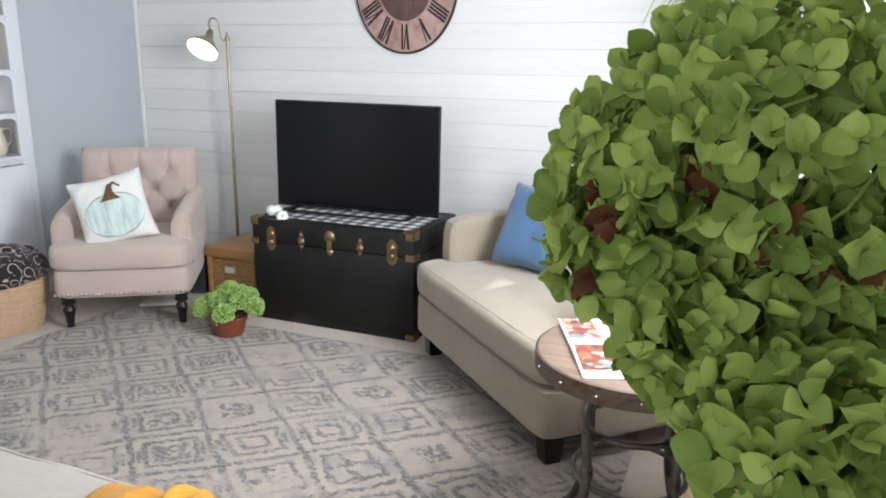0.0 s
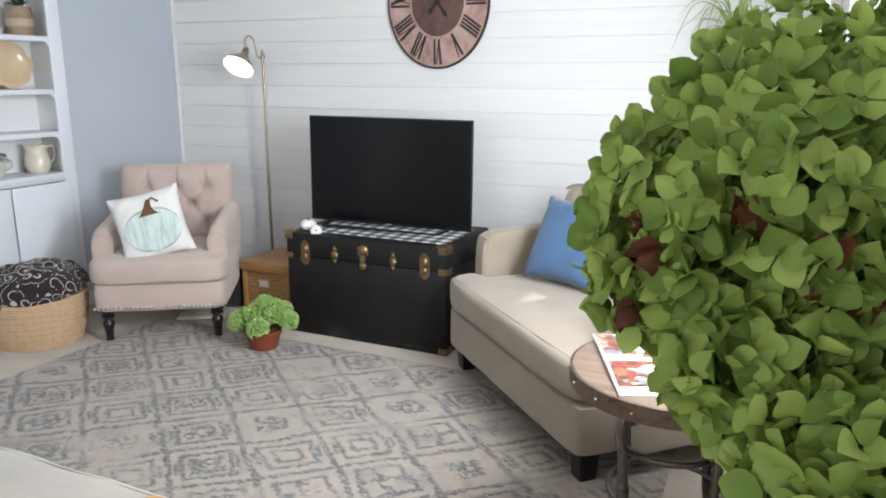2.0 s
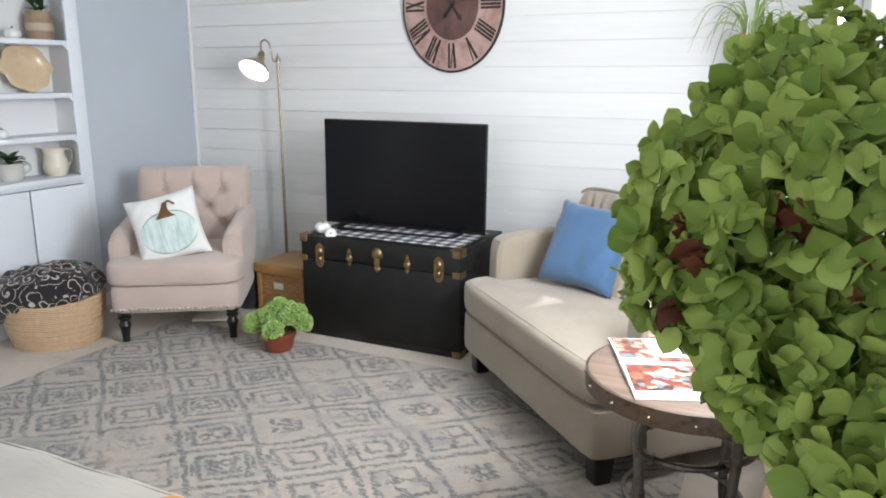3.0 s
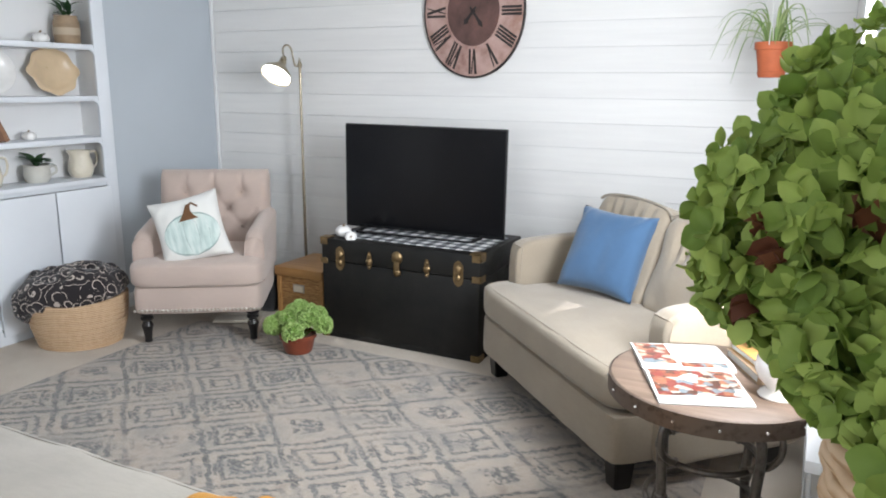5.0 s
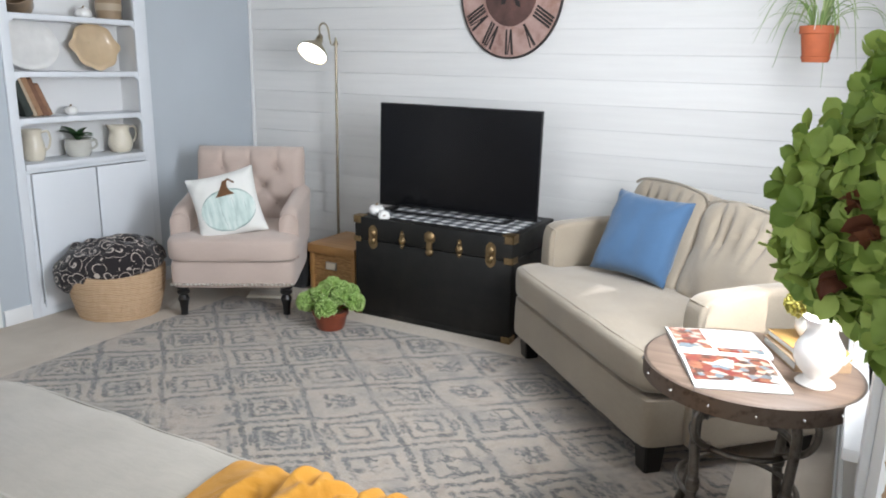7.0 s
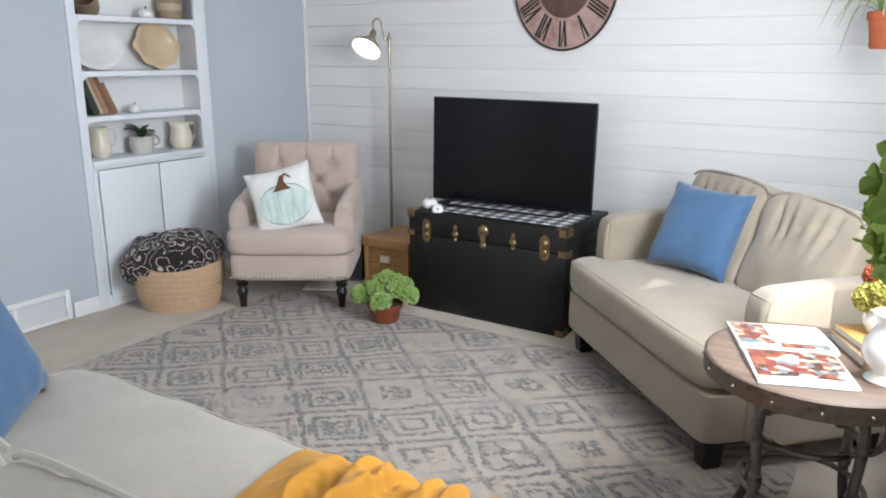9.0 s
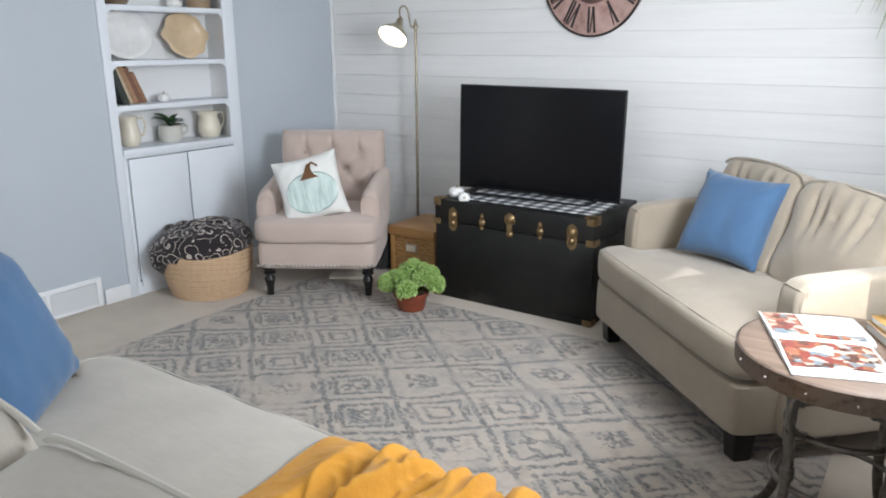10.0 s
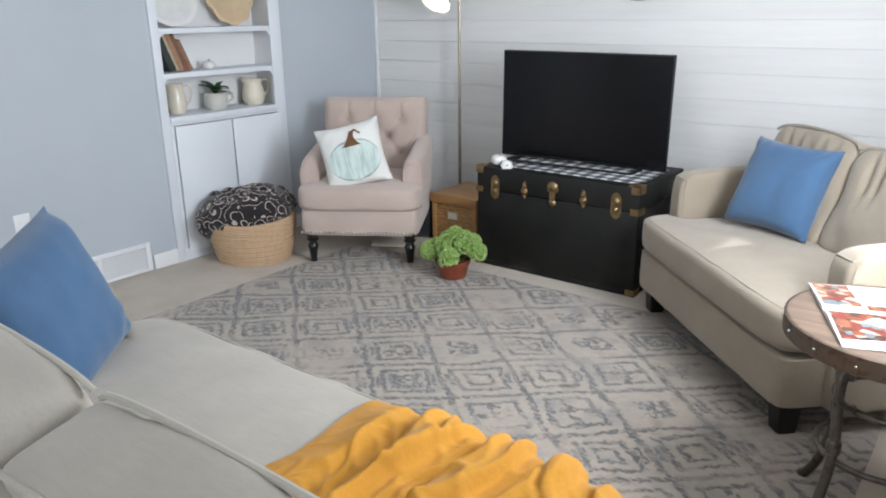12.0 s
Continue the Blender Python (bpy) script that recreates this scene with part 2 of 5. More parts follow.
u = n.math("DIVIDE", n.math("ADD", sep.outputs[0], 1.450 - 0.0585), 0.416)
v = n.math("DIVIDE", n.math("SUBTRACT", sep.outputs[1], 1.903 + 0.0585), 0.360)
a, b = n.math("ADD", u, v), n.math("SUBTRACT", u, v)
fa = n.math("ABSOLUTE", n.math("SUBTRACT", n.math("FRACT", a), 0.5))
fb = n.math("ABSOLUTE", n.math("SUBTRACT", n.math("FRACT", b), 0.5))
d = n.math("MAXIMUM", fa, fb)
cell = n.t.nodes.new("ShaderNodeCombineXYZ")
n.link(n.math("FLOOR", a), cell.inputs[0])
n.link(n.math("FLOOR", b), cell.inputs[1])
white = n.t.nodes.new("ShaderNodeTexWhiteNoise")
white.noise_dimensions = "2D"
n.link(cell.outputs[0], white.inputs["Vector"])
kind = white.outputs["Value"]


def band(x, lo, hi, soft=0.02):
    up = n.math("SMOOTH_MIN", 1.0, n.math("MAXIMUM", 0.0, n.math("DIVIDE", n.math("SUBTRACT", x, lo), soft)), 0.1)
    dn = n.math("SMOOTH_MIN", 1.0, n.math("MAXIMUM", 0.0, n.math("DIVIDE", n.math("SUBTRACT", hi, x), soft)), 0.1)
    return n.math("MULTIPLY", up, dn)


def either(*many):
    out = many[0]
    for m_ in many[1:]:
        out = n.math("MAXIMUM", out, m_)
    return out


def where(mask, lo, hi):
    return n.math("MULTIPLY", mask, n.math("MULTIPLY", n.math("GREATER_THAN", kind, lo), n.math("LESS_THAN", kind, hi)))


# every diamond has its net line, and one of four fillings
net = band(d, 0.446, 0.6, 0.02)
ring = where(band(d, 0.262, 0.352, 0.02), 0.22, 1.1)
inner = where(band(d, 0.105, 0.19, 0.02), 0.45, 0.85)
speck = n.math("GREATER_THAN", n.noise(42.0, 2.0, 0.5), 0.475)
blot = where(n.math("MULTIPLY", speck, band(d, -0.1, 0.24, 0.03)), -0.1, 0.50)
cross = where(n.math("MULTIPLY", n.math("LESS_THAN", n.math("MINIMUM", fa, fb), 0.07), n.math("MULTIPLY", speck, band(d, -0.1, 0.30, 0.02))), 0.80, 1.1)
key = where(n.math("MULTIPLY", band(fa, 0.35, 0.43, 0.02), n.math("LESS_THAN", fb, 0.16)), 0.2, 0.7)
ink = either(net, ring, inner, blot, cross, key)
worn = n.ramp(n.noise(3.1, 5.0, 0.68), ((0.37, (0.12,) * 3), (0.50, (1.0,) * 3)))
nap = n.ramp(n.noise(1.0, 4.0, 0.75, n.scaled(30.0, 85.0, 1.0)), ((0.40, (0.08,) * 3), (0.50, (1.0,) * 3)))
ink = n.math("MULTIPLY", ink, n.math("MULTIPLY", worn, nap))
cream = n.ramp(n.noise(6.0, 6.0, 0.65), ((0.28, (0.28, 0.22, 0.178)), (0.45, (0.46, 0.385, 0.318)), (0.57, (0.375, 0.325, 0.28)), (0.74, (0.22, 0.206, 0.192))))
streak = n.noise(1.0, 3.0, 0.6, n.scaled(9.0, 60.0, 1.0))
cream = n.mix(n.math("MULTIPLY", streak, 0.35), cream, (0.30, 0.275, 0.25))
grey = n.ramp(n.noise(12.0), ((0.3, (0.066, 0.071, 0.071)), (0.7, (0.145, 0.151, 0.149))))
c = n.mix(n.math("MULTIPLY", ink, 0.93), cream, grey)
n.bump(n.math("ADD", n.math("ADD", n.noise(380.0, 2.0, 0.8), n.noise(70.0)), n.math("MULTIPLY", ink, -0.6)), 0.6, 0.004)
M["rug"] = n.done(c, 0.95, Sheen_Weight=0.25)

M["oat"] = fabric("oatmeal_upholstery", (0.355, 0.296, 0.225), 700, 0.09, 0.9, 0.3)
M["oat_pale"] = fabric("pale_stone_upholstery", (0.43, 0.395, 0.34), 700, 0.10, 0.9, 0.3)
M["piping"] = fabric("upholstery_piping", (0.33, 0.285, 0.225), 900, 0.05)
M["piping_pale"] = fabric("pale_upholstery_piping", (0.47, 0.44, 0.385), 900, 0.05)
M["blush"] = fabric("blush_beige_linen", (0.545, 0.435, 0.38), 800, 0.05, 0.9, 0.3)
M["blue"] = fabric("cornflower_blue_cotton", (0.052, 0.122, 0.235), 900, 0.08, 0.85, 0.3)
M["mustard"] = fabric("mustard_knit", (0.58, 0.265, 0.022), 500, 0.08, 0.9, 0.12, 0.6)
M["white_cloth"] = fabric("white_cotton", (0.80, 0.80, 0.77), 900, 0.03)
n = Nodes("aqua_pumpkin_print")
g = n.noise(1.0, 4.0, 0.5, n.scaled(35.0, 1.0, 6.0))
M["aqua_print"] = n.done(n.ramp(n.math("ADD", n.math("MULTIPLY", g, 0.7), n.math("MULTIPLY", n.noise(12.0), 0.3)), ((0.3, (0.33, 0.44, 0.42)), (0.5, (0.55, 0.66, 0.63)), (0.7, (0.74, 0.79, 0.76)))), 0.9)
M["aqua_dark"] = fabric("grey_green_print", (0.30, 0.40, 0.385), 900, 0.2)
M["brown_print"] = fabric("brown_stem_print", (0.16, 0.075, 0.03), 900, 0.3)
M["black_wood"] = paint("black_lacquered_wood", (0.012, 0.011, 0.011), 0.28)
M["nail"] = metal("pewter_nailhead", (0.8, 0.77, 0.72), 0.3, (0.4, 0.38, 0.35))
n = Nodes("black_trunk_fibre")
c = n.ramp(n.noise(6.0, 6.0, 0.65), ((0.35, (0.006, 0.006, 0.006)), (0.8, (0.016, 0.015, 0.013))))
n.bump(n.noise(260.0, 3.0), 0.35, 0.001)
M["trunk"] = n.done(c, n.ramp(n.noise(14.0), ((0.3, (0.45,) * 3), (0.7, (0.6,) * 3))), Specular_IOR_Level=0.3)
M["brass"] = metal("aged_brass", (0.30, 0.21, 0.11), 0.45, (0.06, 0.04, 0.022))
M["lamp_brass"] = metal("brushed_antique_brass", (0.36, 0.31, 0.23), 0.35, (0.16, 0.13, 0.09))
M["screen"] = Nodes("dark_glossy_screen").done((0.004, 0.004, 0.005), 0.2, Specular_IOR_Level=0.25)
M["bezel"] = Nodes("black_plastic").done((0.008, 0.008, 0.009), 0.4, Specular_IOR_Level=0.3)
n = Nodes("wicker_weave")
g = n.noise(1.0, 3.0, 0.6, n.scaled(25.0, 25.0, 160.0))
n.bump(g, 0.8, 0.004)
M["wicker"] = n.done(n.ramp(g, ((0.3, (0.20, 0.10, 0.035)), (0.6, (0.46, 0.26, 0.10)), (0.8, (0.58, 0.36, 0.16)))), 0.7)
M["oak"] = wood("golden_oak", (0.30, 0.15, 0.05), (0.48, 0.27, 0.10), 1.0, 0.4)
M["table_wood"] = wood("weathered_brown_wood", (0.13, 0.085, 0.06), (0.27, 0.19, 0.14), 1.2, 0.5)
M["iron"] = metal("dark_gunmetal_iron", (0.17, 0.155, 0.14), 0.34, (0.03, 0.025, 0.02))
M["terracotta"] = paint("terracotta_clay", (0.42, 0.105, 0.04), 0.75, 0.12, 25.0, 0.2)
M["terracotta_dark"] = paint("glazed_red_brown_clay", (0.22, 0.055, 0.028), 0.35, 0.2, 20.0, 0.2)
M["cream_ceramic"] = ceramic("cream_glaze", (0.72, 0.66, 0.54))
M["white_ceramic"] = ceramic("white_glaze", (0.80, 0.79, 0.77))
M["tan_ceramic"] = ceramic("peach_tan_glaze", (0.66, 0.50, 0.32), 0.25)
M["grey_ceramic"] = ceramic("grey_cream_glaze", (0.58, 0.57, 0.52), 0.25)
M["stoneware"] = ceramic("brown_stoneware", (0.30, 0.21, 0.13), 0.4, 0.2)
M["soil"] = paint("dark_potting_soil", (0.03, 0.02, 0.013), 0.95, 0.3, 60.0, 0.6)


def leaf_mat(name, dark, light, rough=0.5, trans=0.25):
    n = Nodes(name)
    r = n.random()
    isl = n.t.nodes.new("ShaderNodeNewGeometry").outputs["Random Per Island"]
    t = n.math("FRACT", n.math("ADD", r, isl))
    t = n.math("ADD", n.math("MULTIPLY", t, 0.7), n.math("MULTIPLY", n.noise(60.0, 3.0), 0.3))
    c = n.ramp(t, ((0.15, dark), (0.85, light)))
    n.bump(n.noise(300.0, 3.0), 0.15, 0.0006)
    n.done(c, rough)
    tr = n.t.nodes.new("ShaderNodeBsdfTranslucent")
    n.link(c, tr.inputs[0])
    mx = n.t.nodes.new("ShaderNodeMixShader")
    mx.inputs[0].default_value = trans
    n.link(n.bsdf.outputs[0], mx.inputs[1])
    n.link(tr.outputs[0], mx.inputs[2])
    n.link(mx.outputs[0], n.t.nodes["Material Output"].inputs[0])
    return n.mat


M["sepal"] = leaf_mat("green_hydrangea_sepal", (0.15, 0.24, 0.036), (0.41, 0.52, 0.125), 0.68, 0.22)
M["sepal_brown"] = leaf_mat("withered_brown_sepal", (0.10, 0.028, 0.012), (0.18, 0.06, 0.022), 0.7, 0.1)
M["band_iron"] = metal("brown_burnished_iron", (0.20, 0.155, 0.125), 0.5, (0.07, 0.05, 0.04))
M["stem"] = leaf_mat("green_stem", (0.10, 0.2, 0.03), (0.2, 0.32, 0.07))
M["mum"] = leaf_mat("bright_green_bloom", (0.29, 0.47, 0.12), (0.58, 0.72, 0.31))
M["dark_leaf"] = leaf_mat("dark_green_leaf", (0.012, 0.045, 0.015), (0.04, 0.10, 0.035), 0.4, 0.1)
M["spider"] = leaf_mat("striped_spider_leaf", (0.12, 0.23, 0.05), (0.42, 0.50, 0.24))
M["dried"] = leaf_mat("dried_yellow_green_flower", (0.30, 0.27, 0.05), (0.55, 0.50, 0.14), 0.8)
M["dried_red"] = leaf_mat("dried_rust_flower", (0.20, 0.04, 0.015), (0.38, 0.10, 0.03), 0.8)

# ---- the room ----
WX, EX, NY, SY, TOP = -3.65, 0.16, 3.985, -3.0, 2.44
JX, JY = 0.62, 1.35  # the east wall steps out here


def slab(name, bm, mat, label, category, sharp=40):
    return single(name, bm, mat, Matrix(), label, category, kind="structure", sharp=sharp)


slab("floor", box(WX - 0.12, SY - 0.12, -0.2, JX + 0.12, NY + 0.14, 0.0), M["carpet"], "beige cut pile carpet over the whole floor", "floor")
slab("ceiling", box(WX - 0.12, SY - 0.12, TOP, JX + 0.12, NY + 0.14, TOP + 0.15), M["ceiling"], "plain white painted ceiling", "ceiling")
ground = slab("ground", box(-80, -80, -0.6, 80, 80, -0.45), paint("grass_ground", (0.07, 0.11, 0.03), 0.9, 0.2), "mown grass outside the house", "ground")

# west wall with a niche for the built-in cabinet
CY0, CY1, CZ = 2.250, 3.085, 2.12
bm = box(WX - 0.30, SY, 0, WX, CY0, TOP)
box(WX - 0.30, CY1, 0, WX, NY + 0.14, TOP, bm=bm)
box(WX - 0.30, CY0, CZ, WX, CY1, TOP, bm=bm)
box(WX - 0.32, CY0 - 0.02, 0, WX - 0.28, CY1 + 0.02, CZ + 0.02, bm=bm)
slab("wall_west", bm, M["wall_blue"], "smooth wall painted pale blue grey", "wall")

# south wall behind the camera, its unseen opening added for the fill lamp
bm = box(WX - 0.3, SY - 0.12, 0, -2.55, SY, TOP)
box(-0.05, SY - 0.12, 0, JX + 0.12, SY, TOP, bm=bm)
box(-2.55, SY - 0.12, 0, -0.05, SY, 0.82, bm=bm)
box(-2.55, SY - 0.12, 2.18, -0.05, SY, TOP, bm=bm)
slab("wall_south", bm, M["wall_white"], "plain white painted wall with an added unseen opening", "wall")

# east wall, its window beside the end table, and the step
W0, W1, WZ0, WZ1 = 1.66, 2.39, 0.60, 1.90
bm = box(EX, W1, 0, EX + 0.12, NY + 0.14, TOP)
box(EX, JY, 0, EX + 0.12, W0, TOP, bm=bm)
box(EX, W0, 0, EX + 0.12, W1, WZ0, bm=bm)
box(EX, W0, WZ1, EX + 0.12, W1, TOP, bm=bm)
box(EX + 0.12, JY, 0, JX + 0.12, JY + 0.12, TOP, bm=bm)
# step wall, left open for the added window
box(JX, SY, 0, JX + 0.12, 0.5, TOP, bm=bm)
box(JX, 1.26, 0, JX + 0.12, JY, TOP, bm=bm)
box(JX, 0.5, 0, JX + 0.12, 1.26, 0.8, bm=bm)
box(JX, 0.5, 2.1, JX + 0.12, 1.26, TOP, bm=bm)
slab("wall_east", bm, M["wall_white"], "white painted wall with a tall window", "wall")


def glass():
    g = Nodes("clear_window_glass")
    return g.done((1, 1, 1), 0.0, Transmission_Weight=1.0, IOR=1.02)


win = thing("window_1", pose(EX, (W0 + W1) / 2, WZ0), "tall white framed window with clear glass", "window", kind="structure")
hw, hh = (W1 - W0) / 2, WZ1 - WZ0
part("casing", box(-0.018, hw, -0.08, 0.0, hw + 0.07, hh + 0.08, 0.004), M["trim"], win)
part("casing", box(-0.018, -hw - 0.07, -0.08, 0.0, -hw, hh + 0.08, 0.004), M["trim"], win)
part("casing", box(-0.018, -hw, hh, 0.0, hw, hh + 0.08, 0.004), M["trim"], win)
part("window_sill", box(-0.05, -hw - 0.02, -0.03, 0.10, hw + 0.02, 0.0, 0.006), M["trim"], win)
bm = box(0.07, -hw, 0, 0.11, -hw + 0.035, hh)
box(0.07, hw - 0.035, 0, 0.11, hw, hh, bm=bm)
box(0.07, -hw + 0.035, 0, 0.11, hw - 0.035, 0.035, bm=bm)
box(0.07, -hw + 0.035, hh - 0.035, 0.11, hw - 0.035, hh, bm=bm)
part("window_frame", bm, M["trim"], win)
pane = part("pane", box(0.088, -hw + 0.03, 0.03, 0.092, hw - 0.03, hh - 0.03), glass(), win)
pane.visible_shadow = False
# unseen sheet added to keep the sun off the loveseat's seat and pillow
part("roller_blind", box(0.045, -hw + 0.004, 0.235, 0.047, hw - 0.004, hh - 0.004), M["white_cloth"], win, "added unseen white sheet that limits the sun")

# unseen opening added around the fill lamp, closed behind by a sheet
added_win = thing("added_window", pose(JX, 0.88, 0.8), "added unseen window opening closed by a white sheet", "window", kind="structure")
part("window_frame", box(0.03, -0.38, 0.0, 0.07, -0.345, 1.3), M["trim"], added_win)
part("window_frame", box(0.03, 0.345, 0.0, 0.07, 0.38, 1.3), M["trim"], added_win)
part("roller_blind", box(0.075, -0.38, 0.0, 0.078, 0.38, 1.3), M["white_cloth"], added_win, "added unseen white sheet closing the opening")

# shiplap: a backing, and the boards on it
BOARD = 0.1318
slab("wall_north", box(WX - 0.3, NY - 0.008, 0, JX + 0.12, NY + 0.14, TOP), M["groove"], "wall clad in white painted horizontal boards", "wall")
north = bpy.data.objects["wall_north"]
z, k = 1.4225 - 10 * BOARD - BOARD, 0
rnd = random.Random(3)
while z < TOP - 0.004:
    z0, z1 = max(z + 0.0007, 0.0), min(z + BOARD - 0.0007, TOP - 0.003)
    cut = -0.92
    for x0, x1 in (((WX + 0.002, cut - 0.0004), (cut + 0.0004, EX - 0.002)) if k == 5 else ((WX + 0.002, EX - 0.002),)):
        out = rnd.random() * 0.0018
        part("board", box(x0, NY - 0.0115 - out, z0, x1, NY - 0.007, z1, 0.0014, 1), M["shiplap"], north)
    z += BOARD
    k += 1
slab("trim", box(WX + 0.001, NY - 0.036, 0.0, WX + 0.022, NY - 0.0155, TOP, 0.003), M["trim"], "slim white corner bead between the walls", "trim")
BASE_H = 0.085


def baseboard(x0, y0, x1, y1):
    slab("baseboard", box(x0, y0, 0.0, x1, y1, BASE_H, 0.004), M["trim"], "white painted wooden baseboard", "baseboard")


baseboard(WX + 0.0005, SY + 0.01, WX + 0.014, 1.70)
baseboard(WX + 0.0005, 2.085, WX + 0.014, CY0 - 0.002)
baseboard(WX + 0.0005, CY1 + 0.002, WX + 0.014, NY - 0.04)
baseboard(EX - 0.016, JY, EX - 0.0005, NY - 0.02)
bm = box(EX - 0.024, JY, 0.0, EX - 0.0165, NY - 0.02, 0.03, 0.003)
slab("trim", bm, M["trim"], "white quarter round at the foot of the baseboard", "trim")

# wall vent and outlet on the west wall
vent = thing("wall_vent", pose(WX, 1.885, 0.0), "white metal floor level air return grille", "vent")
V0, V1, VZ = -0.185, 0.185, 0.165
part("frame", box(0.0005, V0, 0.004, 0.016, V0 + 0.028, VZ, 0.003), M["trim"], vent)
part("frame", box(0.0005, V1 - 0.028, 0.004, 0.016, V1, VZ, 0.003), M["trim"], vent)
part("frame", box(0.0005, V0 + 0.028, VZ - 0.026, 0.016, V1 - 0.028, VZ, 0.003), M["trim"], vent)
part("frame", box(0.0005, V0 + 0.028, 0.004, 0.016, V1 - 0.028, 0.024, 0.003), M["trim"], vent)
part("frame", box(0.0005, -0.115, 0.024, 0.014, -0.095, VZ - 0.026, 0.003), M["trim"], vent)
part("backing", box(0.0005, V0 + 0.02, 0.015, 0.004, V1 - 0.02, VZ - 0.01), paint("grey_vent_backing", (0.42, 0.46, 0.5)), vent)
slat = part("slat", box(0.0, V0 + 0.03, -0.0012, 0.008, V1 - 0.03, 0.0012), M["trim"], vent, m=pose(0.004, 0, 0.03, 0, 30, 0))
for i in range(1, 13):
    again(slat, pose(0.004, 0, 0.03 + i * 0.0085, 0, 30, 0))
outlet = thing("wall_outlet", pose(WX, 1.446, 0.40), "white plastic double wall outlet", "outlet")
part("cover_plate", box(0.0005, -0.037, -0.058, 0.007, 0.037, 0.058, 0.003), M["trim"], outlet)
for dz in (-0.022, 0.022):
    part("socket", box(0.0065, -0.016, dz - 0.014, 0.009, 0.016, dz + 0.014, 0.002), M["trim"], outlet)

# built-in cabinet
cab = thing("built_in_cabinet", pose(WX, 0, 0), "white built-in cupboard with open shelves over panel doors", "cabinet")
S0, S1 = 2.279, 3.016  # the clear opening between the stiles
part("stile", box(0.0005, 2.232, 0, 0.018, S0, CZ + 0.06, 0.002), M["cabinet"], cab)
part("stile", box(0.0005, S1, 0, 0.018, 3.097, CZ + 0.06, 0.002), M["cabinet"], cab)
part("head", box(0.0005, S0, CZ - 0.03, 0.018, S1, CZ + 0.06, 0.002), M["cabinet"], cab)
part("back_panel", box(-0.225, CY0 + 0.002, 0.01, -0.212, CY1 - 0.002, CZ - 0.002), M["cabinet_back"], cab)
part("side_panel", box(-0.212, CY0 + 0.002, 0.01, 0.0, CY0 + 0.02, CZ - 0.002), M["cabinet_back"], cab)
part("side_panel", box(-0.212, CY1 - 0.014, 0.01, 0.0, CY1 - 0.002, CZ - 0.002), M["cabinet_back"], cab)
SHELVES = (0.815, 1.046, 1.278, 1.560, 1.86)
for z in SHELVES:
    front = 0.032 if z == SHELVES[0] else 0.014
    part("shelf", box(-0.212, CY0 + 0.02, z - 0.026, 0.0, CY1 - 0.014, z, 0.003), M["cabinet"], cab)
    part("shelf_edge", box(0.0, S0 + 0.0005, z - 0.028, front, S1 - 0.0005, z + 0.001, 0.003), M["cabinet"], cab)
for z in SHELVES[1:]:
    for y, s in ((S0, 1), (S1, -1)):
        bm = bmesh.new()
        pr = [(0, 0), (0.032 * s, 0), (0.027 * s, -0.006), (0.016 * s, -0.011), (0.006 * s, -0.02), (0, -0.034)]
        fr = [bm.verts.new((0.003, y + a, z - 0.024 + b)) for a, b in pr]
        bk = [bm.verts.new((0.015, y + a, z - 0.024 + b)) for a, b in pr]
        bm.faces.new(fr), bm.faces.new(bk[::-1])
        for i in range(len(pr)):
            j = (i + 1) % len(pr)
            bm.faces.new((fr[i], fr[j], bk[j], bk[i]))
        part("bracket", bm, M["cabinet"], cab, smooth=False)
part("rail", box(0.0005, S0, 0.768, 0.016, S1, 0.786, 0.002), M["cabinet"], cab)
part("door_stile", box(0.0005, S0 + 0.0005, 0.07, 0.018, 2.301, 0.768, 0.002), M["cabinet"], cab)
part("bottom_rail", box(0.0005, S0, 0.0, 0.016, S1, 0.07, 0.002), M["cabinet"], cab)
DM = 2.675
for y0, y1 in ((2.302, DM - 0.004), (DM + 0.004, 3.036)):
    part("door", box(0.0185, y0, 0.05, 0.034, y1, 0.765, 0.004), M["cabinet"], cab)

# rug on the carpet
bm = bmesh.new()
RX0, RX1, RY0, RY1 = -3.05, -0.17, 0.66, 3.10
rg = []
for i in range(61):
    row = []
    for j in range(49):
        x, y = RX0 + (RX1 - RX0) * i / 60, RY0 + (RY1 - RY0) * j / 48
        rim = i in (0, 60) or j in (0, 48)
        w = 0.012 * noise.noise(Vector((x * 2, y * 2, 1)))
        row.append(bm.verts.new((x + (w if rim else 0), y + (w if rim else 0), 0.010 + 0.0015 * noise.noise(Vector((x * 3, y * 3, 0))) - (0.006 if rim else 0))))
    rg.append(row)
for i in range(60):
    for j in range(48):
        bm.faces.new((rg[i][j], rg[i + 1][j], rg[i + 1][j + 1], rg[i][j + 1]))
r = bmesh.ops.extrude_face_region(bm, geom=bm.faces[:])
for v in r["geom"]:
    if isinstance(v, bmesh.types.BMVert):
        v.co.z = 0.001
single("rug", bm, M["rug"], Matrix(), "worn cream area rug with grey diamond pattern on carpet", "rug", sharp=60)


# ---- seating ----
def turned_leg(h, r):
    return lathe([(0, 0), (r * 0.5, 0), (r * 0.62, 0.02 * h), (r * 0.55, 0.1 * h), (r * 0.7, 0.38 * h), (r * 0.95, 0.55 * h), (r * 0.7, 0.66 * h), (r * 0.6, 0.7 * h), (r, 0.76 * h), (r, 0.82 * h), (r * 0.75, 0.86 * h), (r * 1.05, 0.92 * h), (r * 1.05, h), (0, h)], 20)


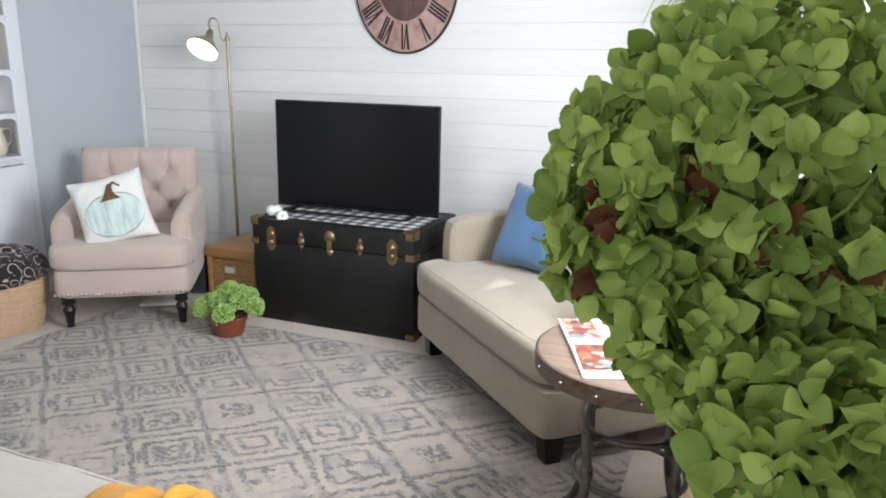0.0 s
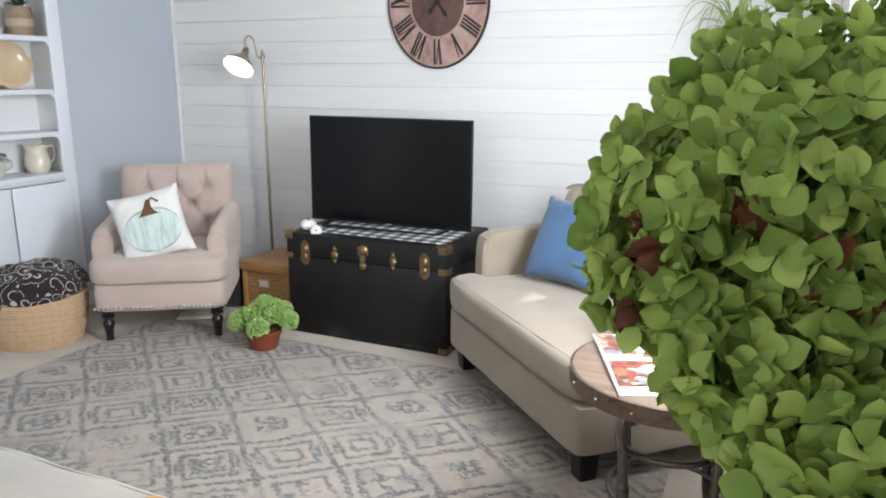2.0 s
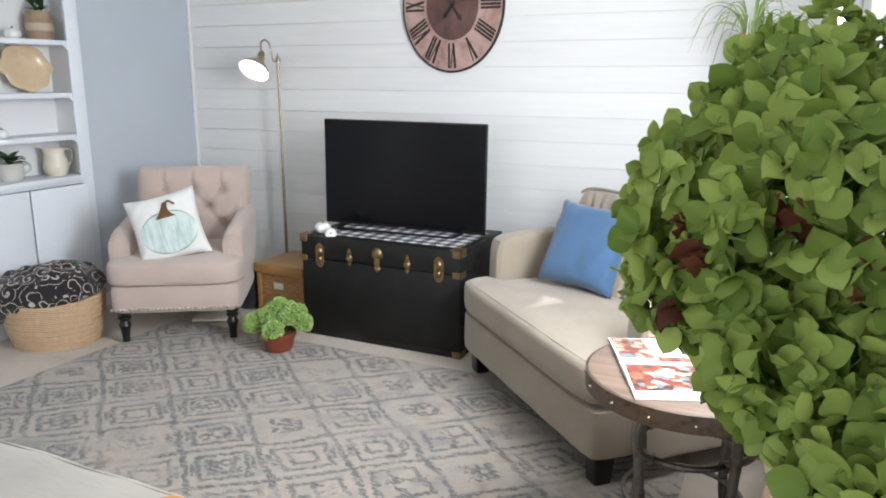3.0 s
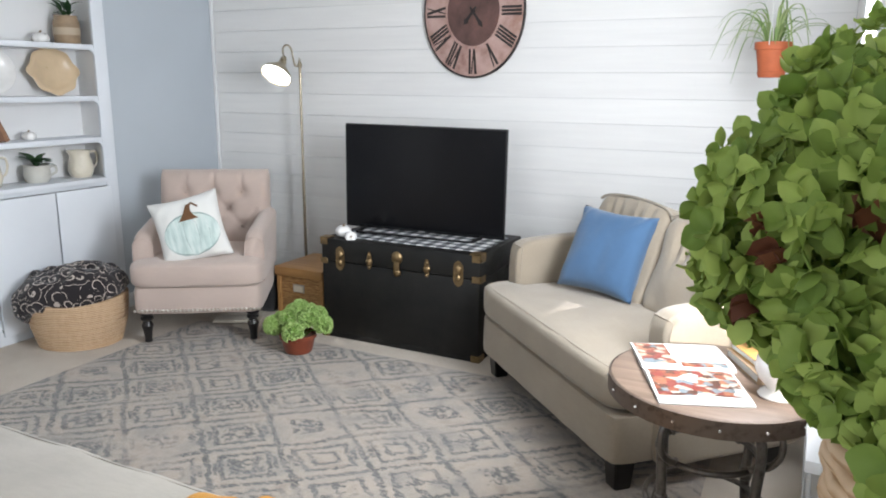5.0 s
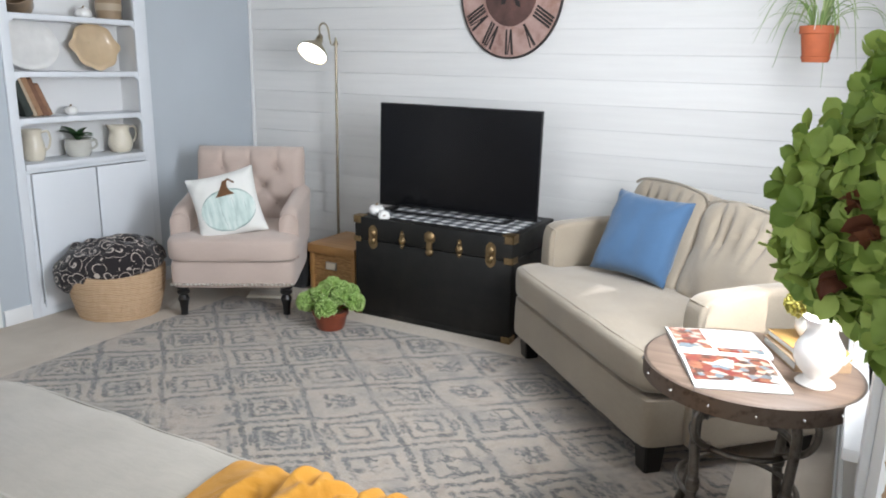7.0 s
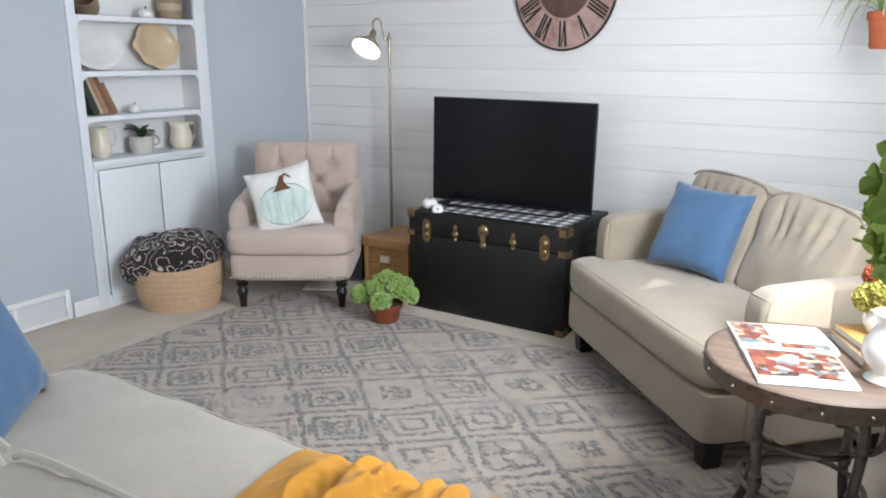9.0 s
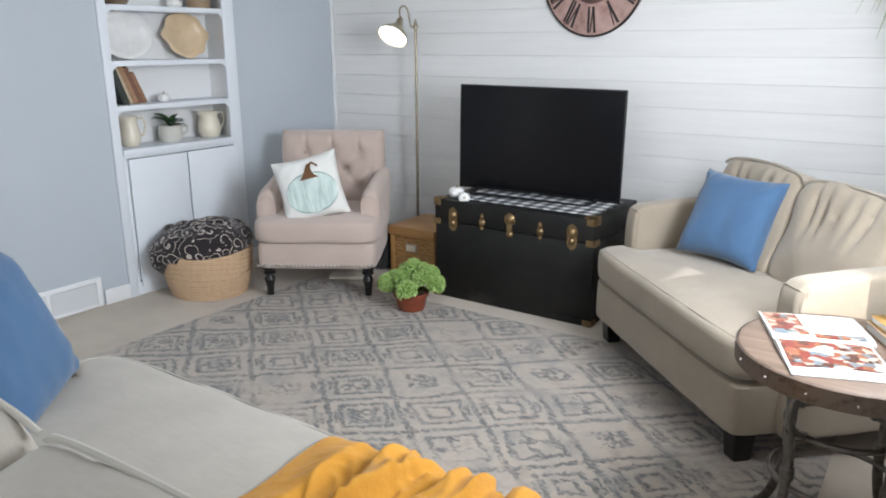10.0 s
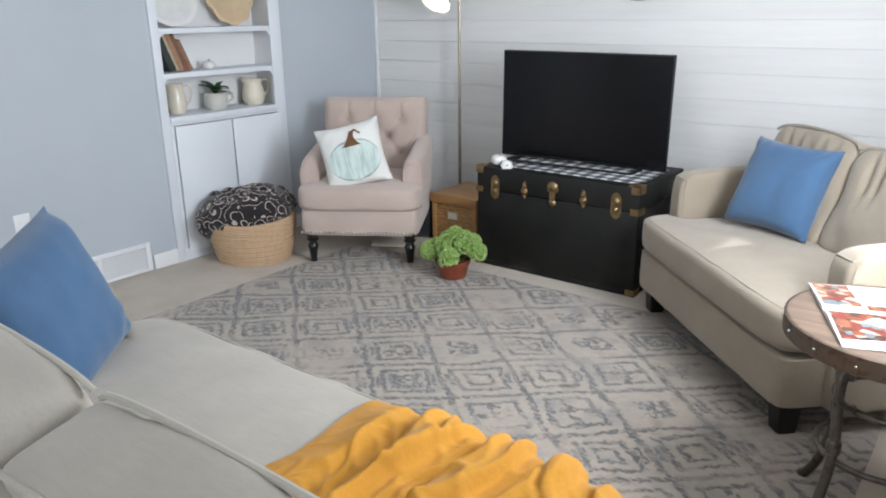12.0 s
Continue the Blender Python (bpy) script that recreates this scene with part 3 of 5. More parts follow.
def armchair(m):
    """Local frame: x across, front towards -y, base on the floor under its middle."""
    c = thing("armchair", m, "blush beige linen armchair with button tufted back and black turned legs", "chair")
    leg = part("leg", turned_leg(0.165, 0.033), M["black_wood"], c, "black turned wooden leg", pose(-0.274, -0.29, 0))
    again(leg, pose(0.274, -0.29, 0))
    again(leg, pose(-0.26, 0.30, 0))
    again(leg, pose(0.26, 0.30, 0))
    part("seat_frame", soft_box(0.662, 0.70, 0.155, 18, 18, 6, 12, 0, 0.002), M["blush"], c, m=pose(0, 0.0, 0.16))
    part("seat_cushion", soft_box(0.69, 0.60, 0.135, 24, 20, 8, 7, 0.012, 0.004, 3), M["blush"], c, m=pose(0, -0.075, 0.305))
    # sloping arms with rounded fronts
    for s in (-1, 1):
        bm = bmesh.new()
        n1, rings = 14, []
        for i in range(n1 + 1):
            t = i / n1
            y = -0.22 + 0.52 * t
            top = 0.575 + 0.05 * t
            if t < 0.12:
                top -= 0.03 * (1 - t / 0.12) ** 2
            w = 0.05
            lean = 0.012 * t
            pts = []
            for q in range(14):
                a = math.pi * q / 13
                pts.append((s * (0.288 + lean) + w * math.cos(a), y, top - 0.045 + 0.045 * math.sin(a)))
            pts = [(s * 0.288 + w, y, 0.30)] + pts + [(s * 0.288 - w, y, 0.30)]
            rings.append([bm.verts.new(p) for p in pts])
        for ra, rb in zip(rings, rings[1:]):
            for i in range(len(ra) - 1):
                bm.faces.new((ra[i], ra[i + 1], rb[i + 1], rb[i]))
        bm.faces.new(rings[0]), bm.faces.new(rings[-1][::-1])
        part("arm", bm, M["blush"], c, sharp=60)
        pip = [v for v in [(s * 0.288 + 0.05 * math.cos(math.pi * q / 13), -0.222, 0.545 - 0.045 + 0.045 * math.sin(math.pi * q / 13)) for q in range(14)]]
        part("piping", tube([(s * 0.288 + 0.05, -0.222, 0.31)] + pip + [(s * 0.288 - 0.05, -0.222, 0.31)], 0.0035, 6), M["blush"], c)
    # tufted back, buttons in staggered rows
    buttons = [(x, z) for z, xs in ((0.52, (-0.16, 0.0, 0.16)), (0.62, (-0.08, 0.08)), (0.72, (-0.16, 0.0, 0.16))) for x in xs]
    bm = bmesh.new()
    nx, nz = 56, 44
    rows = {}
    W, Z0, Z1 = 0.635, 0.36, 0.845
    for side in (0, 1):
        for i in range(nx + 1):
            for k in range(nz + 1):
                u, w = 2 * i / nx - 1, k / nz
                x, z = u * W / 2, Z0 + (Z1 - Z0) * w
                ex = 1 - abs(u) ** 10
                ez = 1 - max(0, w) ** 14
                round_ = (max(ex * ez, 0)) ** 0.5
                d = 0.085 * round_
                if side == 0:
                    for bx, bz in buttons:
                        r2 = ((x - bx) ** 2 + (z - bz) ** 2)
                        d -= 0.034 * math.exp(-r2 / 0.0012)
                    for sx in (-0.16, 0.0, 0.16):
                        if z > 0.72:
                            d -= 0.014 * math.exp(-((x - sx) / 0.009) ** 2) * min(1, (z - 0.72) / 0.03)
                    for bx, bz in buttons:
                        for dx in (-1, 1):
                            ax, az = bx + dx * 0.08, bz + 0.10
                            t = max(0, min(1, ((x - bx) * (ax - bx) + (z - bz) * (az - bz)) / ((ax - bx) ** 2 + (az - bz) ** 2)))
                            r2 = (x - bx - t * (ax - bx)) ** 2 + (z - bz - t * (az - bz)) ** 2
                            if az < 0.74:
                                d -= 0.012 * math.exp(-r2 / 0.00012)
                lean = 0.16 * (z - Z0)
                y = 0.27 + lean - d if side == 0 else 0.27 + lean + 0.055 * round_
                corner = 1 - 0.03 * max(0, w - 0.9) / 0.1 * abs(u) ** 6
                rows[side, i, k] = bm.verts.new((x * corner, y, z))
    for side in (0, 1):
        for i in range(nx):
            for k in range(nz):
                q = [rows[side, i, k], rows[side, i + 1, k], rows[side, i + 1, k + 1], rows[side, i, k + 1]]
                bm.faces.new(q)
    bmesh.ops.remove_doubles(bm, verts=bm.verts[:], dist=0.0005)
    part("backrest", bm, M["blush"], c, sharp=70)
    for bx, bz in buttons:
        bm = lathe([(0, 0.006), (0.006, 0.005), (0.010, 0.0), (0, -0.002)], 14)
        part("button", bm, M["blush"], c, m=pose(bx, 0.27 + 0.16 * (bz - Z0) - 0.056, bz, 90, 0, 0))
    nail = part("nailhead", lathe([(0, 0.007), (0.006, 0.005), (0.0088, 0.0)], 10), M["nail"], c, m=pose(-0.315, -0.349, 0.186, 90, 0, 0))
    for i in range(1, 31):
        again(nail, pose(-0.315 + i * 0.021, -0.349, 0.186, 90, 0, 0))
    return c


CH_A = math.degrees(math.atan2(0.538, 0.843))
armchair(pose(-2.937, 3.081, 0.0105, 0, 0, CH_A))


def sofa(name, m, half, inner, depth, label, seat_h, arm_h, back_cushions, mat, lean=14, legs=True, front_arm=0.17, back_h=0.80, only_far_arm=False):
    """Local frame: x across, front edge of the seat at y = 0, back towards +y."""
    s = thing(name, m, label, "sofa")
    if legs:
        lg = bmesh.new()
        r1 = bmesh.ops.create_cube(lg, size=1)
        for v in lg.verts:
            k = 0.040 if v.co.z > 0 else 0.031
            v.co = Vector((math.copysign(k, v.co.x), math.copysign(k, v.co.y), 0.118 if v.co.z > 0 else 0.0))
        bmesh.ops.bevel(lg, geom=lg.edges[:], offset=0.004, segments=2, affect="EDGES")
        leg = part("leg", lg, M["black_wood"], s, "black tapered block foot", pose(-half + 0.085, 0.095, 0))
        for x, y in ((half - 0.085, 0.095), (-half + 0.085, depth - 0.08), (half - 0.085, depth - 0.08)):
            again(leg, pose(x, y, 0))
    base_top = seat_h - 0.155
    part("base", soft_box(2 * half - 0.03, depth - 0.02, base_top - 0.112, 30, 20, 6, 22, 0, 0.003), mat, s, m=pose(0, depth / 2 + 0.01, 0.112))
    # T shaped seat cushion
    bm = soft_box(2 * half, depth - 0.12, 0.15, 48, 30, 8, 9, 0.018, 0.0035, 5)
    for v in bm.verts:
        y = v.co.y + (depth - 0.12) / 2
        if y > front_arm - 0.02:
            v.co.x *= min(1, (inner - 0.004) / half + max(0, (front_arm - y) / 0.02) * (1 - inner / half))
    seat = part("seat_cushion", bm, mat, s, m=pose(0, (depth - 0.12) / 2, base_top + 0.003), sharp=60)
    sd_ = depth - 0.12
    ring_ = [(-1, -0.62 - 0.095 * i, 0) for i in range(4)] + [(-1, -1, 0)] + [(-1 + i / 10, -1, 0) for i in range(1, 20)] + [(1, -1, 0)] + [(1, -0.905 + 0.095 * i, 0) for i in range(4)]
    for w in (-1, 1):
        part("piping", tube(edge_line(2 * half, sd_, 0.15, 9, [(u, v, w) for u, v, _ in ring_]), 0.0042, 6), mat, seat)
    for sd in ((-1,) if only_far_arm else (-1, 1)):
        w = half - inner + 0.015
        bm = soft_box(w, depth - front_arm, arm_h - 0.10, 12, 24, 16, 11, 0.010, 0.004, sd)
        for v in bm.verts:
            t = (v.co.y + (depth - front_arm) / 2) / (depth - front_arm)
            if v.co.z > 0.2:
                v.co.z += 0.015 * math.sin(t * math.pi)
        arm = part("arm", bm, mat, s, m=pose(sd * (inner + w / 2), front_arm + (depth - front_arm) / 2, 0.10))
        ring_ = [(-1, -1, -0.4 + 0.2 * i) for i in range(8)] + [(-0.8 + 0.2 * i, -1, 1) for i in range(9)] + [(1, -1, 1.0 - 0.2 * i) for i in range(8)]
        part("piping", tube(edge_line(w, depth - front_arm, arm_h - 0.10, 11, ring_), 0.0045, 6), mat, arm)
    part("back_frame", soft_box(2 * inner + 0.02, 0.16, back_h - 0.19, 24, 8, 14, 10, 0, 0.004), mat, s, m=pose(0, depth - 0.085, 0.10))
    for cx, cw, ch, tilt, sd in back_cushions:
        bm = soft_box(cw, 0.19, ch, 44, 14, 34, 9, 0.0, 0.015, sd)
        for v in bm.verts:
            u, w = v.co.x / cw * 2, v.co.z / ch
            v.co.z += (0.012 * (1 - u * u) - 0.012 * abs(u) ** 3) * max(0, w - 0.5) * 2
            if v.co.y < 0:
                wr = 0.0
                for q in (-0.5, -0.28, 0.0, 0.25, 0.5):
                    wr += math.exp(-((u - q - 0.5 * (w - 0.6) * q) / 0.05) ** 2) * math.exp(-((w - 0.72) / 0.18) ** 2)
                v.co.y += 0.026 * wr
                v.co.y -= 0.02 * (1 - u * u) * math.sin(w * math.pi)
        cu = part("back_cushion", bm, mat, s, m=pose(cx, depth - 0.245, seat_h - 0.03, lean * -1, 0, tilt), sharp=70)
        for yy in (-0.088, 0.088):
            pts = []
            for q in range(25):
                u = -0.985 + 1.97 * q / 24
                e = (1 - abs(u) ** 9) ** 0.4
                pts.append((u * cw / 2, yy, ch - 0.006 + 0.012 * (1 - u * u) - 0.012 * abs(u) ** 3 - 0.03 * (1 - e)))
            part("piping", tube(pts, 0.0066, 8), M["piping"] if name == "loveseat" else M["piping_pale"], cu)
    return s


LA = -44.8
sofa("loveseat", pose(-0.875, 2.698, 0.004, 0, 0, LA), 0.615, 0.525, 0.80, "oatmeal fabric loveseat with loose back cushions and black feet", 0.455, 0.635,
     ((-0.265, 0.535, 0.435, 2, 2.0), (0.265, 0.53, 0.425, -2, 7.0)), M["oat"], lean=20)
sofa("sofa", pose(-1.05, 1.18, 0.004, 0, 0, 180), 1.05, 0.93, 0.935, "long pale stone fabric sofa with loose back cushions", 0.455, 0.62,
     ((0.40, 0.745, 0.372, 0, 4.0), (-0.345, 0.735, 0.365, 0, 9.0)), M["oat_pale"], lean=16, back_h=0.74)


def scatter(m, size, depth, mat, label, seed=0, squash=1.0):
    p = thing("throw_pillow", m, label, "pillow")
    part("cover", pillow(size, depth, 26, seed, squash), mat, p, sharp=80)
    return p


scatter(Matrix.Translation((-0.703, 3.152, 0.655)) @ pose(0, 0, 0, 0, 0, -20.3) @ pose(0, 0, 0, -27.7, 1.5, 0), 0.385, 0.14, M["blue"], "plain cornflower blue cotton throw pillow leaning on the loveseat", 1)
scatter(Matrix.Translation((-1.855, 0.748, 0.628)) @ pose(0, 0, 0, 0, 0, 120) @ pose(0, 0, 0, -18, 0, 0) @ pose(0, 0, 0, 0, -12, 0), 0.43, 0.20, M["blue"], "plump cornflower blue throw pillow propped on the sofa", 5)

# ---- media corner ----
trunk = thing("steamer_trunk", pose(-1.805, 3.24, 0.0), "black vintage steamer trunk with aged brass hardware", "trunk")
TW, TD, TH = 0.465, 0.55, 0.55
part("body", box(-TW, 0, 0.012, TW, TD, 0.425, 0.006), M["trunk"], trunk)
part("lid", box(-TW - 0.003, -0.003, 0.428, TW + 0.003, TD + 0.003, TH, 0.008), M["trunk"], trunk)
part("bottom_band", box(-TW - 0.004, -0.004, 0.0, TW + 0.004, TD + 0.004, 0.03, 0.004), M["trunk"], trunk)


def plate(pts, thick, bm=None):
    """A thin plate in the xz plane, facing -y."""
    bm = bm or bmesh.new()
    f = [bm.verts.new((x, -thick, z)) for x, z in pts]
    b = [bm.verts.new((x, 0, z)) for x, z in pts]
    bm.faces.new(f), bm.faces.new(b[::-1])
    for i in range(len(pts)):
        j = (i + 1) % len(pts)
        bm.faces.new((f[i], f[j], b[j], b[i]))
    return bm


def oval(w, h, n=20, cx=0, cz=0, notch=0.0):
    return [(cx + w * (1 - notch * math.cos(8 * math.pi * i / n)) * math.cos(2 * math.pi * i / n), cz + h * math.sin(2 * math.pi * i / n)) for i in range(n)]


def dome(r, h, bm, x=0, z=0, y=-0.003, sz=1.0):
    m = Matrix.Translation((x, y, z)) @ Matrix.Rotation(radians(90), 4, "X") @ Matrix.Diagonal((1, sz, 1, 1))
    return lathe([(r, 0), (r * 0.92, h * 0.4), (r * 0.6, h * 0.8), (0, h)], 16, bm, m)


for x, k in ((-0.348, "draw"), (-0.165, "catch"), (0.003, "lock"), (0.176, "catch"), (0.351, "draw")):
    nm = {"draw": "draw_bolt", "catch": "catch", "lock": "lock_plate"}[k]
    bm = bmesh.new()
    if k == "draw":
        plate(oval(0.030, 0.066, 24, notch=0.12), 0.004, bm)
        dome(0.019, 0.014, bm, 0, 0.022, sz=1.2)
        dome(0.014, 0.012, bm, 0, -0.022, sz=1.5)
        tube([(-0.017, -0.010, 0.005), (0.017, -0.010, 0.005)], 0.005, 8, bm)
    elif k == "catch":
        plate(oval(0.015, 0.048, 20), 0.004, bm)
        dome(0.021, 0.015, bm, 0, -0.004)
        dome(0.010, 0.012, bm, 0, 0.03)
        dome(0.009, 0.010, bm, 0, -0.036)
    else:
        plate(oval(0.034, 0.030, 24, 0, 0.022, 0.08), 0.005, bm)
        dome(0.030, 0.016, bm, 0, 0.026)
        box(-0.016, -0.013, -0.06, 0.016, 0.0, 0.02, 0.004, 2, bm)
        dome(0.022, 0.016, bm, 0, -0.055)
    part(nm, bm, M["brass"], trunk, "aged brass fitting", pose(x, -0.001, 0.455 + (0.012 if k == "lock" else -0.008 if k == "draw" else 0)))
for sx in (-1, 1):
    for z0, z1 in ((0.515, 0.556), (0.412, 0.442), (-0.002, 0.032)):
        bm = box(sx * (TW + 0.007) - 0.001, -0.007, z0, sx * (TW - 0.038), -0.002, z1, 0.0015, 1)
        box(sx * (TW + 0.007), -0.007, z0, sx * (TW + 0.0025), 0.055, z1, 0.0015, 1, bm)
        if z0 > 0.5:
            box(sx * (TW + 0.007), -0.007, 0.551, sx * (TW - 0.05), 0.05, 0.5565, 0.0015, 1, bm)
        part("corner_bracket", bm, M["brass"], trunk, "worn brass corner")
bm = tube(spline([(TW + 0.006, 0.17, 0.33), (TW + 0.02, 0.19, 0.335), (TW + 0.03, 0.26, 0.325), (TW + 0.03, 0.32, 0.325), (TW + 0.02, 0.39, 0.335), (TW + 0.006, 0.41, 0.33)], 5), 0.011, 8)
part("handle", bm, paint("dark_leather", (0.03, 0.02, 0.015), 0.5), trunk, "dark leather side handle")

n = Nodes("black_and_white_check")
sp = n.t.nodes.new("ShaderNodeSeparateXYZ")
n.link(n.co.outputs["Object"], sp.inputs[0])
sx_ = n.math("GREATER_THAN", n.math("FRACT", n.math("DIVIDE", sp.outputs[0], 0.075)), 0.5)
sy_ = n.math("GREATER_THAN", n.math("FRACT", n.math("DIVIDE", sp.outputs[1], 0.075)), 0.5)
cc = n.ramp(n.math("MULTIPLY", n.math("ADD", sx_, sy_), 0.5), ((0.2, (0.75, 0.75, 0.75)), (0.5, (0.22, 0.23, 0.25)), (0.8, (0.03, 0.03, 0.035))))
n.bump(n.noise(500.0), 0.3, 0.001)
M["check"] = n.done(cc, 0.9)
single("table_runner", box(-0.41, -0.2, 0, 0.43, 0.2, 0.004, 0.0015, 1), M["check"], pose(-1.80, 3.50, 0.5505), "black and white buffalo check cloth on the trunk", "cloth")

tv = thing("television", pose(-1.831, 3.57, 0.555, 0, 0.6, 4.8), "flat black television switched off on the trunk", "television")
part("back_shell", box(-0.46, 0.004, 0.03, 0.46, 0.045, 0.56, 0.012), M["bezel"], tv)
part("bezel", box(-0.4705, -0.012, 0.008, 0.4705, 0.006, 0.584, 0.004), M["bezel"], tv)
part("screen", box(-0.463, -0.0135, 0.022, 0.463, -0.0115, 0.576), M["screen"], tv)
part("logo_plate", box(-0.02, -0.0145, 0.010, 0.02, -0.012, 0.015), paint("grey_print", (0.3, 0.3, 0.3)), tv)
for s in (-1, 1):
    bm = tube(spline([(s * 0.33, -0.14, 0.007), (s * 0.345, -0.02, 0.012), (s * 0.35, 0.01, 0.05), (s * 0.355, 0.03, 0.012), (s * 0.37, 0.13, 0.007)], 5), 0.006, 8, flat=1.6)
    part("foot", bm, M["bezel"], tv)
bm = box(-0.33, -0.146, 0.002, 0.33, -0.132, 0.012, 0.003)
part("stand_bar", bm, M["bezel"], tv)

# ---- floor lamp ----
lamp = thing("floor_lamp", pose(-2.82, 3.82, 0.0), "slim antique brass pharmacy floor lamp, switched on", "lamp")
part("base", lathe([(0, 0), (0.11, 0), (0.112, 0.008), (0.10, 0.018), (0.03, 0.03), (0.014, 0.045), (0, 0.045)], 36), M["lamp_brass"], lamp)
part("pole", lathe([(0.0095, 0.03), (0.0095, 0.75), (0.0115, 0.752), (0.0115, 0.765), (0.008, 0.767), (0.008, 1.45), (0.014, 1.452), (0.015, 1.468), (0.009, 1.48), (0.004, 1.505), (0, 1.507)], 18), M["lamp_brass"], lamp)
SH = Vector((-0.080, -0.072, 1.468))
arm = spline([(0, 0, 1.462), (-0.022, -0.014, 1.46), (-0.030, -0.022, 1.50), (-0.038, -0.030, 1.56), (-0.058, -0.044, 1.582), (-0.078, -0.058, 1.56), tuple(SH + Vector((0.012, 0.008, 0.03)))], 6)
part("arm", tube(arm, 0.0055, 10), M["lamp_brass"], lamp)
aim = (Vector((0.10, -3.6, 0.35)) - Vector((-2.95, 3.73, 1.47))).normalized()
aim = Vector((aim.x * 0.55 - 0.18, aim.y * 0.62, -0.62)).normalized()
turn = (-aim).to_track_quat("Z", "Y").to_matrix().to_4x4()
sm = Matrix.Translation(SH) @ turn
shade_prof = [(0.012, 0.028), (0.022, 0.024), (0.026, 0.0), (0.034, -0.012), (0.06, -0.04), (0.088, -0.072), (0.094, -0.092), (0.0925, -0.0925), (0.086, -0.072), (0.058, -0.043), (0.03, -0.016), (0.0, -0.012)]
part("shade", lathe(shade_prof, 40), metal("satin_cream_brass", (0.5, 0.45, 0.34), 0.4, (0.3, 0.26, 0.18)), lamp, "bell shaped metal shade", sm)
em = Nodes("lit_frosted_glass")
em.bsdf.inputs["Emission Color"].default_value = (1.0, 0.97, 0.9, 1)
em.bsdf.inputs["Emission Strength"].default_value = 6.0
part("diffuser", lathe([(0, -0.082), (0.06, -0.083), (0.087, -0.085), (0.087, -0.0865), (0, -0.089)], 36), em.done((0.9, 0.9, 0.88), 0.4), lamp, "glowing white lamp opening", sm)
part("knob", lathe([(0, 0), (0.018, 0.002), (0.02, 0.02), (0.012, 0.036), (0, 0.038)], 16), M["lamp_brass"], lamp, m=Matrix.Translation(SH + Vector((0.004, 0.003, 0.018))) @ turn)

# ---- wicker box, dark soft block and floor vent by the chair ----
wb = thing("wicker_box", pose(-2.565, 3.41, 0.0), "tan woven wicker storage box with golden lid", "box")
part("body", box(-0.15, 0.012, 0.0, 0.15, 0.36, 0.25, 0.006), M["wicker"], wb)
for x in (-0.152, 0.152):
    part("corner_post", box(x - 0.014, 0.0, 0.0, x + 0.014, 0.03, 0.25, 0.006), M["oak"], wb)
part("lid", box(-0.172, -0.012, 0.25, 0.172, 0.38, 0.305, 0.008), M["oak"], wb)
part("label_holder", box(-0.05, 0.004, 0.155, 0.03, 0.011, 0.205, 0.003), metal("tin_plate", (0.5, 0.48, 0.44), 0.4), wb, "tin label holder")
part("label_card", box(-0.042, 0.001, 0.162, 0.022, 0.005, 0.198), M["cream_ceramic"], wb)
# near black soft block between the wicker box and the chair
single("storage_bag", soft_box(0.13, 0.22, 0.26, 10, 12, 12, 4, 0.0, 0.015, 4), fabric("near_black_weave", (0.012, 0.012, 0.014), 600, 0.1), pose(-2.83, 3.50, 0.0), "small black soft block standing on the carpet", "bag")
fv = thing("floor_vent", pose(-2.84, 3.18, 0.008, 0, 0, 30), "cream metal floor register under the armchair", "vent")
part("frame", box(-0.13, -0.05, 0.004, 0.13, 0.05, 0.022, 0.004), paint("cream_enamel", (0.62, 0.57, 0.48), 0.5), fv)
sl = part("slat", box(-0.12, -0.004, 0.022, 0.12, 0.0, 0.026), paint("cream_enamel_slat", (0.5, 0.46, 0.4), 0.5), fv, m=pose(0, -0.036, 0))
for i in range(1, 8):
    again(sl, pose(0, -0.036 + 0.0105 * i, 0))


# ---- blooms in a pot ----
def ruffle(r, seed, count=150):
    """A dense round head of small ruffled petals."""
    bm = bmesh.new()
    rr = random.Random(seed)
    for i in range(count):
        z = 1 - 1.55 * (i + 0.5) / count
        a = i * 2.39996
        q = math.sqrt(max(0, 1 - z * z))
        d = Vector((q * math.cos(a), q * math.sin(a), z))
        d = (d + Vector((rr.uniform(-0.12, 0.12), rr.uniform(-0.12, 0.12), rr.uniform(-0.12, 0.12)))).normalized()
        t = d.orthogonal().normalized()
        t = Matrix.Rotation(rr.random() * 6.28, 3, d) @ t
        b = d.cross(t)
        w, ln = r * 0.19 * rr.uniform(0.8, 1.25), r * rr.uniform(0.90, 1.1)
        for side in (t, -t, b, -b):
            s2 = d.cross(side)
            p0 = d * ln * 0.72
            p1 = d * ln * 0.98 + side * w * 0.55 - s2 * w * 0.55
            p2 = d * ln * 1.02 + side * w * 1.1
            p3 = d * ln * 0.98 + side * w * 0.55 + s2 * w * 0.55
            v = [bm.verts.new(p) for p in (p0, p1, p2, p3)]
            bm.faces.new(v[:3]), bm.faces.new((v[0], v[2], v[3]))
    lathe([(0, -0.5 * r), (0.5 * r, -0.4 * r), (0.72 * r, 0), (0.5 * r, 0.5 * r), (0, 0.72 * r)], 12, bm)
    return bm


